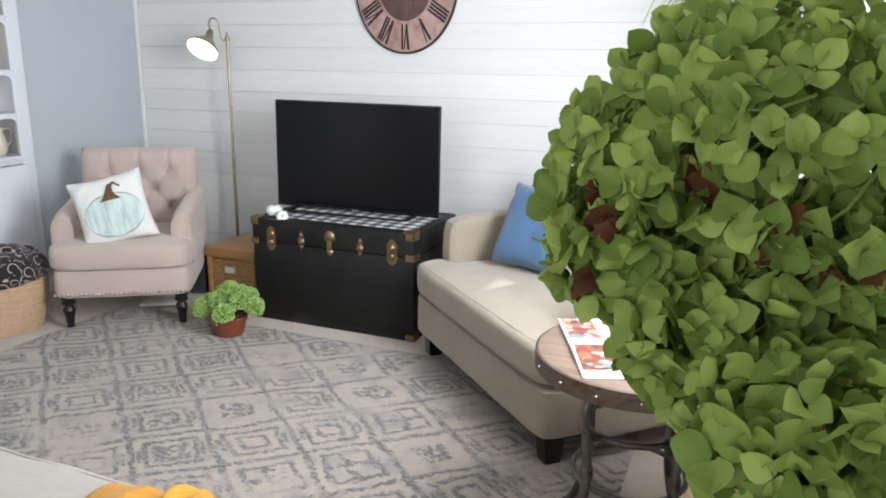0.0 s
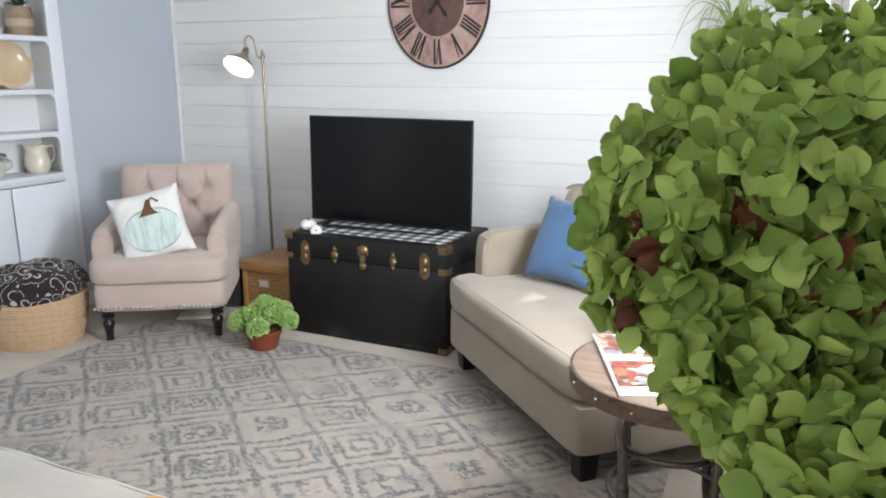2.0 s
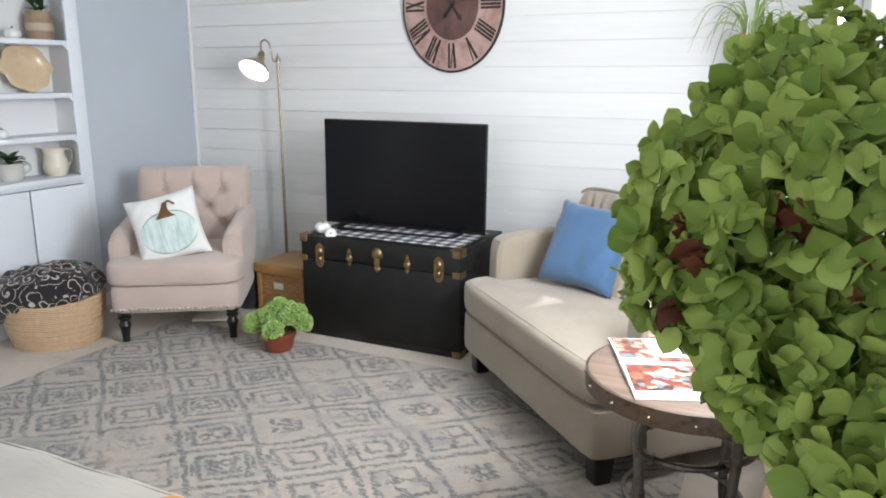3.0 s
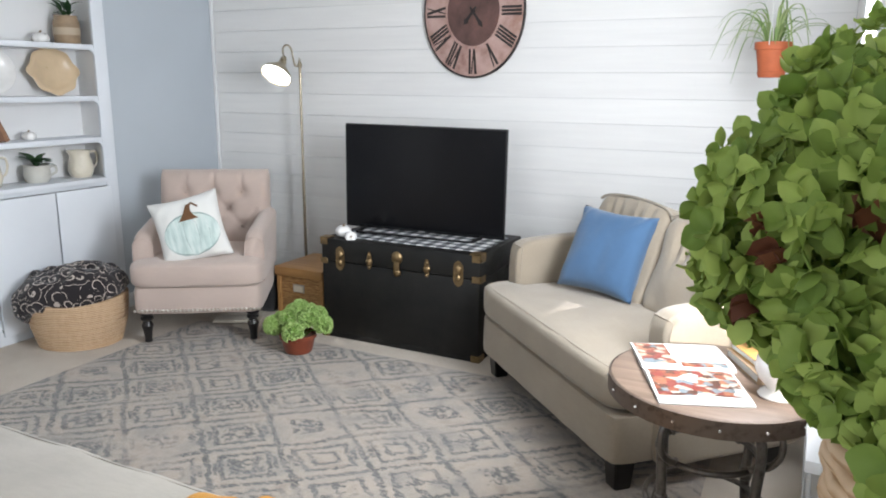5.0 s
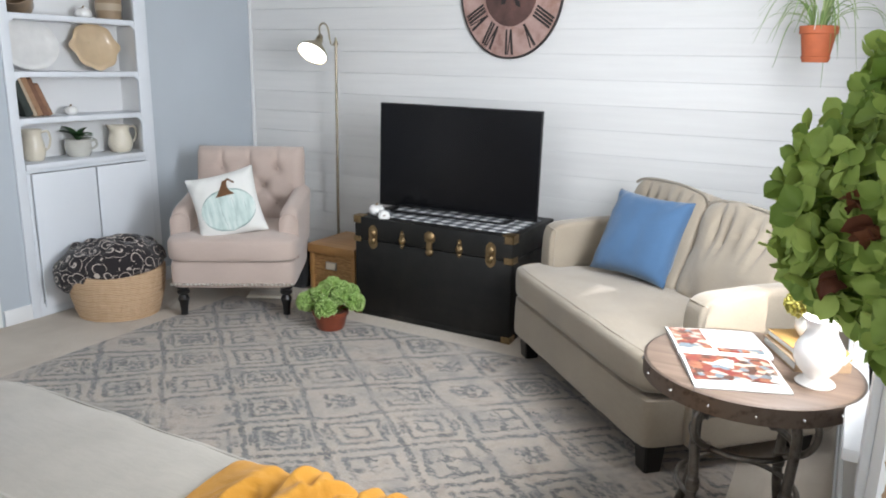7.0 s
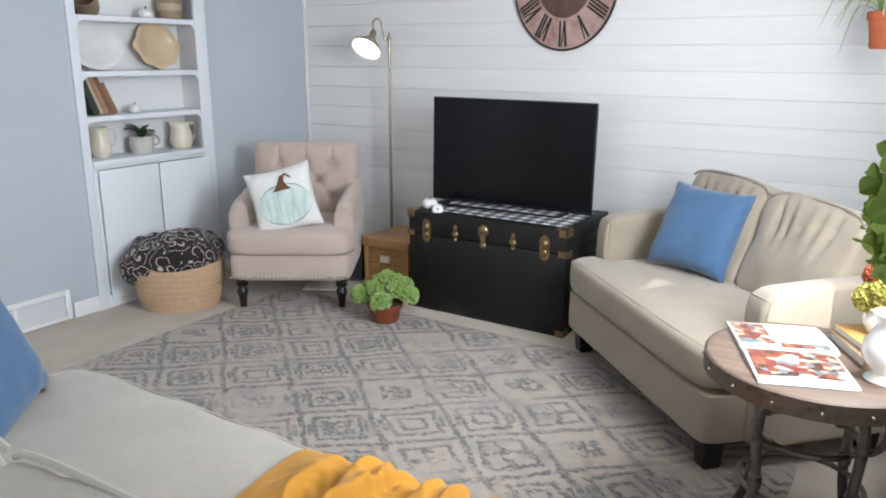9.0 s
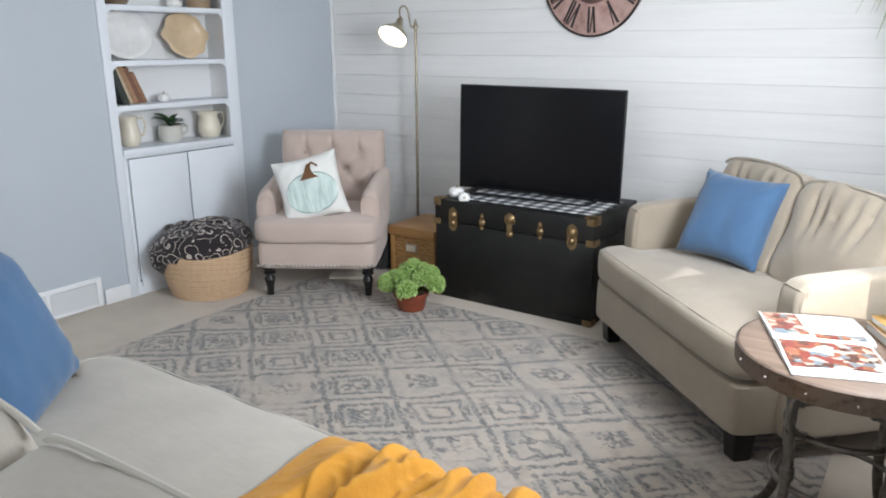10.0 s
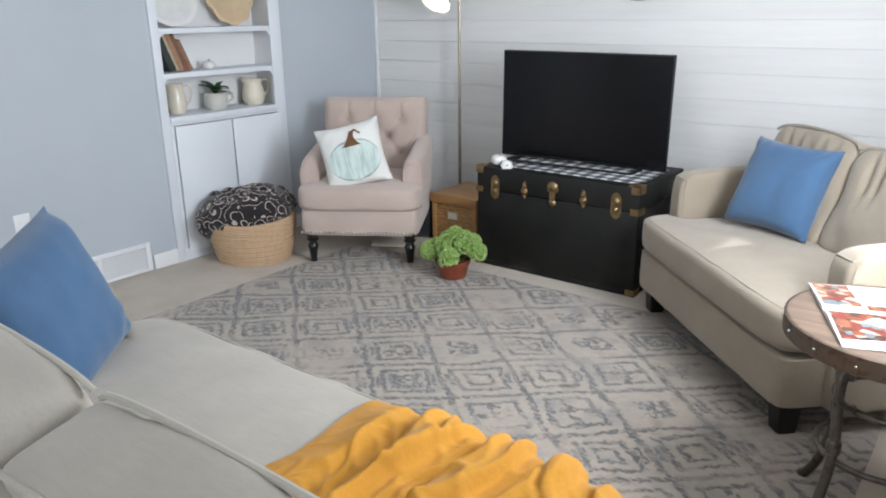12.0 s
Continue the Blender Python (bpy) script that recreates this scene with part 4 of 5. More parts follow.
pm = thing("potted_flowers", pose(-2.222, 2.945, 0.0105), "bright green ruffled blooms in a small clay pot on the rug", "plant")
part("pot", lathe([(0, 0), (0.066, 0), (0.072, 0.01), (0.086, 0.075), (0.094, 0.078), (0.096, 0.098), (0.09, 0.099), (0.082, 0.08), (0, 0.078)], 36), M["terracotta_dark"], pm, "red brown clay pot")
heads = [(-0.10, -0.045, 0.125, 0.066), (0.03, -0.075, 0.120, 0.068), (-0.035, -0.02, 0.165, 0.064), (0.0, 0.02, 0.205, 0.062), (0.065, -0.005, 0.165, 0.062), (0.125, 0.02, 0.145, 0.064), (-0.07, 0.06, 0.17, 0.055), (0.06, 0.08, 0.17, 0.055), (-0.12, 0.03, 0.135, 0.05), (0.05, 0.03, 0.20, 0.052)]
for i, (x, y, z, r) in enumerate(heads):
    part("bloom", ruffle(r * 0.80, i), M["mum"], pm, m=pose(x * 1.12, y * 1.12, z * 1.06, random.Random(i).uniform(-25, 25), random.Random(i + 50).uniform(-25, 25), i * 40))
    part("stem", tube([(x * 0.3, y * 0.3, 0.085), (x * 0.6, y * 0.6, 0.12), (x, y, z - r * 0.3)], 0.004, 6), M["stem"], pm)

# ---- basket with a rolled blanket ----
BK = (-3.365, 2.555)
bk = thing("basket", pose(BK[0], BK[1], 0.0, 0, 0, 36), "round natural woven seagrass basket", "basket")
n = Nodes("seagrass")
wv = n.t.nodes.new("ShaderNodeTexWave")
wv.wave_type, wv.bands_direction = "BANDS", "Z"
wv.inputs["Scale"].default_value, wv.inputs["Distortion"].default_value = 32.0, 1.2
wv.inputs["Detail"].default_value = 2.0
n.link(n.co.outputs["Object"], wv.inputs["Vector"])
g = n.noise(1.0, 3.0, 0.6, n.scaled(60.0, 60.0, 14.0))
h = n.math("ADD", n.math("MULTIPLY", wv.outputs["Fac"], 0.6), n.math("MULTIPLY", g, 0.6))
n.bump(h, 0.7, 0.004)
M["seagrass"] = n.done(n.ramp(h, ((0.2, (0.38, 0.23, 0.12)), (0.5, (0.55, 0.37, 0.22)), (0.85, (0.65, 0.47, 0.31)))), 0.8)
coils = 17
for k in range(coils):
    t = k / (coils - 1)
    z = 0.008 + 0.0150 * k
    r = 0.20 + 0.045 * t + 0.01 * math.sin(t * math.pi)
    pts = [((r + 0.0012 * noise.noise(Vector((a, k * 3.1, 0)))) * math.cos(2 * math.pi * a / 56), 0.86 * r * math.sin(2 * math.pi * a / 56), z + (0.012 * math.cos(4 * math.pi * a / 56) * t if k > 8 else 0)) for a in range(56)]
    part("coil", tube(pts, 0.0102, 8, None, True), M["seagrass"], bk)
part("bottom", lathe([(0, 0.004), (0.2, 0.004), (0.2, 0.012), (0, 0.012)], 40, squash=0.86), M["seagrass"], bk)
n = Nodes("black_blanket_with_cream_scrolls")
SC = 15.0
wob_ = n.t.nodes.new("ShaderNodeTexNoise")
wob_.inputs["Scale"].default_value = 9.0
n.link(n.co.outputs["Object"], wob_.inputs["Vector"])
shift = n.t.nodes.new("ShaderNodeVectorMath")
shift.operation = "MULTIPLY_ADD"
n.link(wob_.outputs["Color"], shift.inputs[0])
shift.inputs[1].default_value = (0.03, 0.03, 0.03)
n.link(n.co.outputs["Object"], shift.inputs[2])
vo = n.t.nodes.new("ShaderNodeTexVoronoi")
vo.feature = "F1"
vo.inputs["Scale"].default_value = SC
n.link(shift.outputs[0], vo.inputs["Vector"])
loc = n.t.nodes.new("ShaderNodeVectorMath")
loc.operation = "SUBTRACT"
n.link(shift.outputs[0], loc.inputs[0])
n.link(vo.outputs["Position"], loc.inputs[1])
lx = n.t.nodes.new("ShaderNodeSeparateXYZ")
n.link(loc.outputs[0], lx.inputs[0])
theta = n.math("DIVIDE", n.math("ARCTAN2", n.math("ADD", lx.outputs[1], lx.outputs[2]), n.math("SUBTRACT", lx.outputs[0], n.math("MULTIPLY", lx.outputs[2], 0.4))), 6.2832)
spin = n.math("FRACT", n.math("ADD", theta, n.math("MULTIPLY", vo.outputs["Distance"], 2.3)))
line = n.math("LESS_THAN", n.math("ABSOLUTE", n.math("SUBTRACT", spin, 0.5)), n.math("MINIMUM", 0.18, n.math("DIVIDE", 0.040, n.math("ADD", vo.outputs["Distance"], 0.05))))
n.bump(n.noise(400.0), 0.4, 0.002)
M["scroll"] = n.done(n.mix(line, (0.016, 0.012, 0.014), (0.50, 0.43, 0.38)), 0.95, Sheen_Weight=0.2)
bm = soft_box(0.50, 0.43, 0.24, 64, 56, 20, 3.0, 0.015, 0.0)
for v in bm.verts:
    q = noise.noise(v.co * 6.5 + Vector((3, 1, 0)))
    q2 = noise.noise(v.co * 14.0)
    rr_ = v.co.xy.length
    ang_ = math.atan2(v.co.y, v.co.x)
    roll_ = abs(math.sin(2.5 * ang_ + 3.5 * q + 26 * rr_))
    v.co.z += 0.030 * q + 0.014 * q2 + (0.020 * roll_ - 0.018) * min(1, max(0, (v.co.z - 0.10) / 0.06)) - 0.035 * math.exp(-((v.co.x - 0.04) ** 2 + v.co.y ** 2) / 0.004)
    v.co.x *= 1 + 0.05 * q
    v.co.y *= 1 + 0.05 * q
    if v.co.x < -0.17 and v.co.z < 0.16:
        v.co.x -= 0.05
        v.co.z -= 0.035
    if v.co.x > -0.1 and v.co.z < 0.11:
        k = 0.212 / max(rr_, 1e-4)
        if k < 1:
            v.co.x *= k
            v.co.y *= k
single("folded_blanket", bm, M["scroll"], pose(BK[0], BK[1], 0.165, 0, 0, 36), "black fleece blanket with cream scrolls stuffed in the basket", "blanket", sharp=80)

# ---- printed pillow on the armchair ----
FACE = Matrix.Translation((-2.937, 3.081, 0.0105)) @ Matrix.Rotation(radians(CH_A), 4, "Z")
pp = thing("throw_pillow", FACE @ pose(-0.034, -0.225, 0.592, -16, -13.5, 8) @ Matrix.Scale(0.90, 4), "white throw pillow printed with an aqua pumpkin", "pillow")
PS, PD = 0.40, 0.125
part("cover", pillow(PS, PD, 26, 3), M["white_cloth"], pp, sharp=80)


def on_pillow(x, z, lift=0.0025):
    u, v = 2 * x / PS, 2 * z / PS
    edge = max(0.0, (1 - u ** 4) * (1 - v ** 4))
    q = noise.noise(Vector((v * 0 + u * 1.7 + 3, v * 1.7, -3.0)))
    fold = 0.010 * math.sin(9 * (u - v) + 5 * q + 3) * (u * u * v * v) + 0.008 * q * edge
    return Vector((x, -(PD / 2 * edge ** 0.55 + fold) - lift, z))


def print_patch(fn, nu, nv, lift):
    """A printed area of the cover: fn maps (0..1, 0..1) to x, z."""
    bm = bmesh.new()
    g = [[bm.verts.new(on_pillow(*fn(i / nu, j / nv), lift)) for j in range(nv + 1)] for i in range(nu + 1)]
    for i in range(nu):
        for j in range(nv):
            bm.faces.new((g[i][j], g[i + 1][j], g[i + 1][j + 1], g[i][j + 1]))
    return bm


def rib(cx, w, h):
    def fn(s, t):
        z = -0.035 + h * (2 * t - 1)
        half = math.sqrt(max(0.0, 1 - (2 * t - 1) ** 2))
        return 0.01 + cx * half + (s - 0.5) * 2 * w * half, z
    return fn


for k, (cx, w, h, mt) in enumerate(((0, 0.156, 0.126, "aqua_dark"), (-0.128, 0.0275, 0.116, "aqua_print"), (0.128, 0.0275, 0.116, "aqua_print"), (-0.069, 0.0300, 0.124, "aqua_print"), (0.069, 0.0300, 0.124, "aqua_print"), (0, 0.0365, 0.127, "aqua_print"))):
    part("printed_pumpkin", print_patch(rib(cx, w, h), 8, 20, 0.0022 + 0.0005 * k), M[mt], pp, "aqua pumpkin print")
part("printed_stem", print_patch(lambda s, t: (0.012 - 0.012 * t + 0.03 * t * t + (s - 0.5) * (0.085 * (1 - t) ** 2.5 + 0.030), 0.048 + 0.090 * t), 6, 12, 0.0062), M["brown_print"], pp, "brown stem print")
part("printed_stem", print_patch(lambda s, t: (0.03 + 0.05 * t, 0.128 + (s - 0.5) * 0.014 + 0.012 * math.sin(t * 5)), 2, 8, 0.0062), M["brown_print"], pp)


# ---- white pumpkins ----
def pumpkin(m, r, label, mat="white_ceramic", where=None):
    t = thing("pumpkin", m, label, "ornament")
    bm = bmesh.new()
    n1, n2 = 40, 14
    rows = []
    for j in range(n2 + 1):
        a = math.pi * j / n2
        row = []
        for i in range(n1):
            th = 2 * math.pi * i / n1
            k = 1 + 0.09 * (abs(math.cos(4 * th)) - 0.6) * math.sin(a)
            z = 0.78 * r * -math.cos(a) * (1 - 0.25 * math.exp(-((math.sin(a)) / 0.35) ** 2))
            row.append(bm.verts.new((r * k * math.sin(a) * math.cos(th), r * k * math.sin(a) * math.sin(th), z + 0.78 * r * 0.75)))
        rows.append(row)
    for a, b in zip(rows, rows[1:]):
        for i in range(n1):
            bm.faces.new((a[i], a[(i + 1) % n1], b[(i + 1) % n1], b[i]))
    bmesh.ops.remove_doubles(bm, verts=bm.verts[:], dist=1e-5)
    part("body", bm, M[mat], t, sharp=80)
    part("stalk", tube(spline([(0, 0, 1.05 * r), (0.02 * r, 0, 1.3 * r), (0.2 * r, 0, 1.5 * r)], 4), lambda q: r * (0.17 - 0.07 * q), 8), M["stoneware"], t)
    return t


pumpkin(pose(-2.185, 3.32, 0.553), 0.043, "small white ceramic pumpkin ornament on the trunk")
pumpkin(Matrix.Translation((-2.112, 3.285, 0.575)) @ pose(0, 0, -0.02, 70, 0, 30), 0.032, "tiny white ceramic pumpkin ornament tipped over on the trunk")

# ---- end table and what lies on it ----
TX, TY, TZ, TR = -0.117, 2.018, 0.605, 0.275
tb = thing("end_table", pose(TX, TY, 0.0), "round weathered wood end table on bent iron legs", "table")
part("tabletop", lathe([(0, TZ - 0.032), (TR - 0.006, TZ - 0.032), (TR - 0.006, TZ - 0.003), (TR - 0.010, TZ), (0, TZ)], 72), M["table_wood"], tb, "weathered brown plank top")
part("metal_band", lathe([(TR - 0.006, TZ - 0.050), (TR, TZ - 0.050), (TR + 0.0005, TZ - 0.004), (TR - 0.006, TZ - 0.003)], 72), M["band_iron"], tb, "dark riveted metal edge band")
rv = part("rivet", lathe([(0, 0.005), (0.003, 0.0035), (0.0045, 0)], 10), metal("bright_steel", (0.7, 0.68, 0.65), 0.25), tb, "", Matrix.Rotation(radians(10), 4, "Z") @ pose(TR, 0, TZ - 0.028, 0, 90, 0))
for i in range(1, 16):
    again(rv, Matrix.Rotation(radians(10 + 22.5 * i), 4, "Z") @ pose(TR, 0, TZ - 0.028, 0, 90, 0))
prof = [(0.03, 0.556), (0.09, 0.555), (0.135, 0.540), (0.163, 0.500), (0.170, 0.44), (0.164, 0.36), (0.160, 0.28), (0.170, 0.19), (0.198, 0.09), (0.238, 0.02), (0.252, 0.0135)]
FIRST = 54
leg = part("leg", tube(spline([(r, 0, z) for r, z in prof], 6), 0.0135, 12), M["iron"], tb, "", pose(0, 0, 0, 0, 0, FIRST))
scr = part("scroll", tube(spline([(0.09, 0.026, 0.553), (0.15, 0.030, 0.548), (0.198, 0.030, 0.515), (0.205, 0.028, 0.468), (0.182, 0.024, 0.425), (0.145, 0.016, 0.40), (0.118, 0.0, 0.390)], 6), 0.0088, 10), M["iron"], tb, "", pose(0, 0, 0, 0, 0, FIRST))
shoe = part("collar", lathe([(0.0135, -0.02), (0.0175, -0.016), (0.0185, 0.0), (0.0175, 0.016), (0.0135, 0.02)], 16), M["iron"], tb, "", pose(0, 0, 0, 0, 0, FIRST) @ pose(0.160, 0, 0.285))
for a in (FIRST + 90, FIRST + 180, FIRST + 270):
    again(leg, pose(0, 0, 0, 0, 0, a))
    again(scr, pose(0, 0, 0, 0, 0, a))
    again(shoe, pose(0, 0, 0, 0, 0, a) @ pose(0.160, 0, 0.285))
for z, r, k in ((0.390, 0.130, 0.0088), (0.245, 0.156, 0.0082)):
    part("ring", tube([(r * math.cos(2 * math.pi * i / 64), r * math.sin(2 * math.pi * i / 64), z) for i in range(64)], k, 10, closed=True), M["iron"], tb)
part("bracket", box(-0.10, -0.012, 0.545, 0.10, 0.012, 0.574, 0.003), M["iron"], tb)
part("bracket", box(-0.012, -0.10, 0.545, 0.012, 0.10, 0.573, 0.003), M["iron"], tb)

n = Nodes("colour_photo_page")
vo = n.t.nodes.new("ShaderNodeTexVoronoi")
vo.inputs["Scale"].default_value = 42.0
n.link(n.scaled(1.0, 1.3, 1.0), vo.inputs["Vector"])
sp2 = n.t.nodes.new("ShaderNodeSeparateColor")
n.link(vo.outputs["Color"], sp2.inputs[0])
photo = n.ramp(sp2.outputs[0], ((0.0, (0.40, 0.34, 0.28)), (0.14, (0.25, 0.09, 0.045)), (0.28, (0.16, 0.012, 0.010)), (0.46, (0.48, 0.36, 0.27)), (0.56, (0.05, 0.014, 0.010)), (0.74, (0.20, 0.045, 0.02)), (0.9, (0.12, 0.18, 0.21))))
photo.node.color_ramp.interpolation = "CONSTANT"
photo = n.mix(n.math("MULTIPLY", n.noise(40.0), 0.25), photo, (0.34, 0.2, 0.13))
pale = n.ramp(n.noise(11.0, 2.0, 0.5), ((0.60, (0.0,) * 3), (0.63, (1.0,) * 3)))
photo = n.mix(pale, photo, (0.52, 0.49, 0.44))
M["photo"] = n.done(photo, 0.3)
M["paper"] = paint("magazine_paper", (0.66, 0.65, 0.63), 0.4, 0.02)
# an open magazine: two pages that rise to the spine
fl, tl, fr = Vector((-0.214, 1.770)), Vector((-0.378, 2.172)), Vector((0.000, 1.853))
ax_v, ax_u = tl - fl, fr - fl
mag = thing("magazine", pose(0, 0, TZ + 0.001), "open glossy magazine with colour photographs", "magazine")


def page(u0, u1, v0, v1, lift, nu=6, nv=14):
    bm = bmesh.new()
    g = []
    for i in range(nu + 1):
        row = []
        for j in range(nv + 1):
            u, v = u0 + (u1 - u0) * i / nu, v0 + (v1 - v0) * j / nv
            p = fl + ax_u * u + ax_v * v
            s = abs(v - 0.5) * 2
            z = 0.003 + 0.010 * math.sqrt(max(0, 1 - s)) * (1 - 0.7 * math.exp(-((s) / 0.06) ** 2)) + 0.003 * noise.noise(Vector((u * 3, v * 4, 2)))
            row.append((p, z + lift))
        g.append(row)
    top = [[bm.verts.new((p.x, p.y, z)) for p, z in row] for row in g]
    low = [[bm.verts.new((p.x, p.y, 0.0 if lift == 0 else z - 0.0004)) for p, z in row] for row in g]
    for i in range(nu):
        for j in range(nv):
            bm.faces.new((top[i][j], top[i + 1][j], top[i + 1][j + 1], top[i][j + 1]))
            bm.faces.new((low[i][j], low[i][j + 1], low[i + 1][j + 1], low[i + 1][j]))
    for j in range(nv):
        bm.faces.new((top[0][j], top[0][j + 1], low[0][j + 1], low[0][j])), bm.faces.new((top[nu][j], low[nu][j], low[nu][j + 1], top[nu][j + 1]))
    for i in range(nu):
        bm.faces.new((top[i][0], low[i][0], low[i + 1][0], top[i + 1][0])), bm.faces.new((top[i][nv], top[i + 1][nv], low[i + 1][nv], low[i][nv]))
    return bm


part("page", page(0, 1.0, 0, 0.495, 0), M["paper"], mag)
part("page", page(0, 1.08, 0.505, 1.0, 0), M["paper"], mag)
part("photograph", page(0.03, 0.97, 0.09, 0.47, 0.0012), M["photo"], mag, "warm coloured room photograph")
part("photograph", page(0.03, 0.42, 0.56, 0.97, 0.0012), M["photo"], mag)
part("photograph", page(0.47, 1.0, 0.53, 0.60, 0.0012), M["photo"], mag)
cloth1, cloth2 = paint("ochre_book_cloth", (0.52, 0.30, 0.09), 0.7), paint("tan_book_cloth", (0.34, 0.24, 0.15), 0.7)


def book(m, w, d, h, mat, label):
    b = thing("book", m, label, "book")
    bm = box(-w / 2, -d / 2, 0, w / 2, d / 2, 0.003, 0.001, 1)
    box(-w / 2, -d / 2, h - 0.003, w / 2, d / 2, h, 0.001, 1, bm)
    box(-w / 2, -d / 2, 0.003, -w / 2 + 0.004, d / 2, h - 0.003, bm=bm)
    part("cover", bm, mat, b)
    part("page_block", box(-w / 2 + 0.004, -d / 2 + 0.004, 0.003, w / 2 - 0.004, d / 2 - 0.004, h - 0.003), M["paper"], b)
    return b


book(pose(0.005, 2.135, TZ + 0.0005, 0, 0, 118), 0.21, 0.145, 0.026, cloth2, "old tan cloth book lying on the end table")
book(pose(0.010, 2.140, TZ + 0.027, 0, 0, 121), 0.195, 0.135, 0.020, cloth1, "ochre cloth book stacked on another book")
cup = thing("flower_cup", pose(0.012, 2.165, TZ + 0.0475), "white ceramic cup of dried hydrangea flowers on books", "vase")
part("cup", lathe([(0, 0), (0.026, 0), (0.03, 0.006), (0.044, 0.03), (0.042, 0.055), (0.036, 0.066), (0.034, 0.065), (0.039, 0.05), (0.036, 0.02), (0, 0.012)], 28), M["white_ceramic"], cup)
for k, (x, y, z, r, mt) in enumerate(((-0.02, -0.01, 0.095, 0.036, "dried"), (0.022, 0.0, 0.10, 0.036, "dried"), (0.0, 0.02, 0.125, 0.036, "dried"), (-0.015, 0.01, 0.15, 0.030, "dried_red"), (0.02, 0.02, 0.145, 0.028, "dried_red"), (0.0, -0.022, 0.118, 0.032, "dried"))):
    part("flower_head", ruffle(r * 1.25, 30 + k, 110), M[mt], cup, m=pose(x * 1.4, y * 1.4, z))
    part("stem", tube([(x * 0.3, y * 0.3, 0.015), (x, y, z)], 0.002, 5), M["stem"], cup)
pit = thing("pitcher_vase", pose(0.040, 1.955, TZ + 0.0005) @ Matrix.Scale(0.84, 4), "white glazed ceramic footed pitcher vase", "vase")
part("body", lathe([(0, 0), (0.052, 0), (0.056, 0.006), (0.05, 0.014), (0.034, 0.024), (0.036, 0.032), (0.058, 0.055), (0.07, 0.085), (0.068, 0.115), (0.052, 0.145), (0.042, 0.165), (0.046, 0.19), (0.056, 0.205), (0.053, 0.206), (0.042, 0.188), (0.038, 0.165), (0.045, 0.14), (0.06, 0.11), (0.06, 0.08), (0, 0.04)], 40), M["white_ceramic"], pit)
part("handle", tube(spline([(0.045, 0.0, 0.185), (0.085, 0.0, 0.18), (0.092, 0.0, 0.13), (0.068, 0.0, 0.085)], 6), 0.007, 8), M["white_ceramic"], pit, m=pose(0, 0, 0, 0, 0, -20))

# ---- hanging spider plant ----
HP = Vector((-0.147, 3.4, 1.380))
HANG = (TOP - HP.z) / 1.38
hp = thing("hanging_plant", pose(HP.x + 0.01, HP.y, HP.z) @ Matrix.Scale(1.38, 4), "spider plant in a terracotta pot hanging from the ceiling", "plant")
POT = Matrix.Translation((0, 0, 0.0135)) @ Matrix.Diagonal((0.98, 0.98, 0.92, 1))
part("pot", lathe([(0, 0), (0.034, 0), (0.036, 0.003), (0.0475, 0.082), (0.0525, 0.083), (0.0535, 0.106), (0.05, 0.107), (0.046, 0.09), (0, 0.088)], 36), M["terracotta"], hp, "orange terracotta pot", POT)
part("saucer", lathe([(0, -0.003), (0.035, -0.003), (0.041, 0.014), (0.039, 0.015), (0.033, 0.0), (0, 0.0)], 32), M["terracotta"], hp, "", POT)
part("soil", lathe([(0, 0.094), (0.046, 0.092), (0.046, 0.088)], 24), M["soil"], hp, "", POT)
rr = random.Random(8)


def blade(points, w, bm):
    pts = spline(points, 6)
    n_ = len(pts)
    prev = None
    for i, p in enumerate(pts):
        t = i / (n_ - 1)
        d = (pts[min(i + 1, n_ - 1)] - pts[max(i - 1, 0)]).normalized()
        side = d.cross(Vector((0, 0, 1)))
        side = side.normalized() if side.length > 1e-4 else Vector((1, 0, 0))
        k = w * (0.55 + 0.45 * math.sin(min(1, t * 2.5) * math.pi / 2)) * (1 - t ** 2.5) + 0.0004
        nrm = side.cross(d)
        row = [bm.verts.new(p + side * k), bm.verts.new(p - nrm * k * 0.45), bm.verts.new(p - side * k)]
        if prev:
            bm.faces.new((prev[0], prev[1], row[1], row[0])), bm.faces.new((prev[1], prev[2], row[2], row[1]))
        prev = row
    return bm


for i in range(42):
    a = rr.random() * 2 * math.pi
    reach = rr.uniform(0.08, 0.22)
    h = rr.uniform(0.03, 0.12) * (1.2 - 2.5 * max(0, reach - 0.12))
    drop = (reach * rr.uniform(0.25, 0.7)) if i % 11 else rr.uniform(0.16, 0.22)
    if i % 11 == 0:
        reach *= 0.6
    c, s = math.cos(a), math.sin(a)
    bm = blade([(0.012 * c, 0.012 * s, 0.088), (reach * 0.30 * c, reach * 0.30 * s, 0.10 + h * 0.75), (reach * 0.70 * c, reach * 0.70 * s, 0.10 + h * 0.85), (reach * c, reach * s, 0.10 + h - drop)], rr.uniform(0.0026, 0.0046), bmesh.new())
    part("leaf", bm, M["spider"], hp)
for a in (20, 140, 260):
    c, s = math.cos(radians(a)), math.sin(radians(a))
    part("cord", tube([(0.053 * c, 0.053 * s, 0.1), (0.004 * c, 0.004 * s, 0.62), (0, 0, HANG - 0.01)], 0.0012, 5), M["white_cloth"], hp)
part("hook", tube(spline([(0, 0, HANG - 0.02), (0.012, 0, HANG - 0.014), (0.008, 0, HANG - 0.004), (0, 0, HANG)], 5), 0.0018, 6), M["iron"], hp)

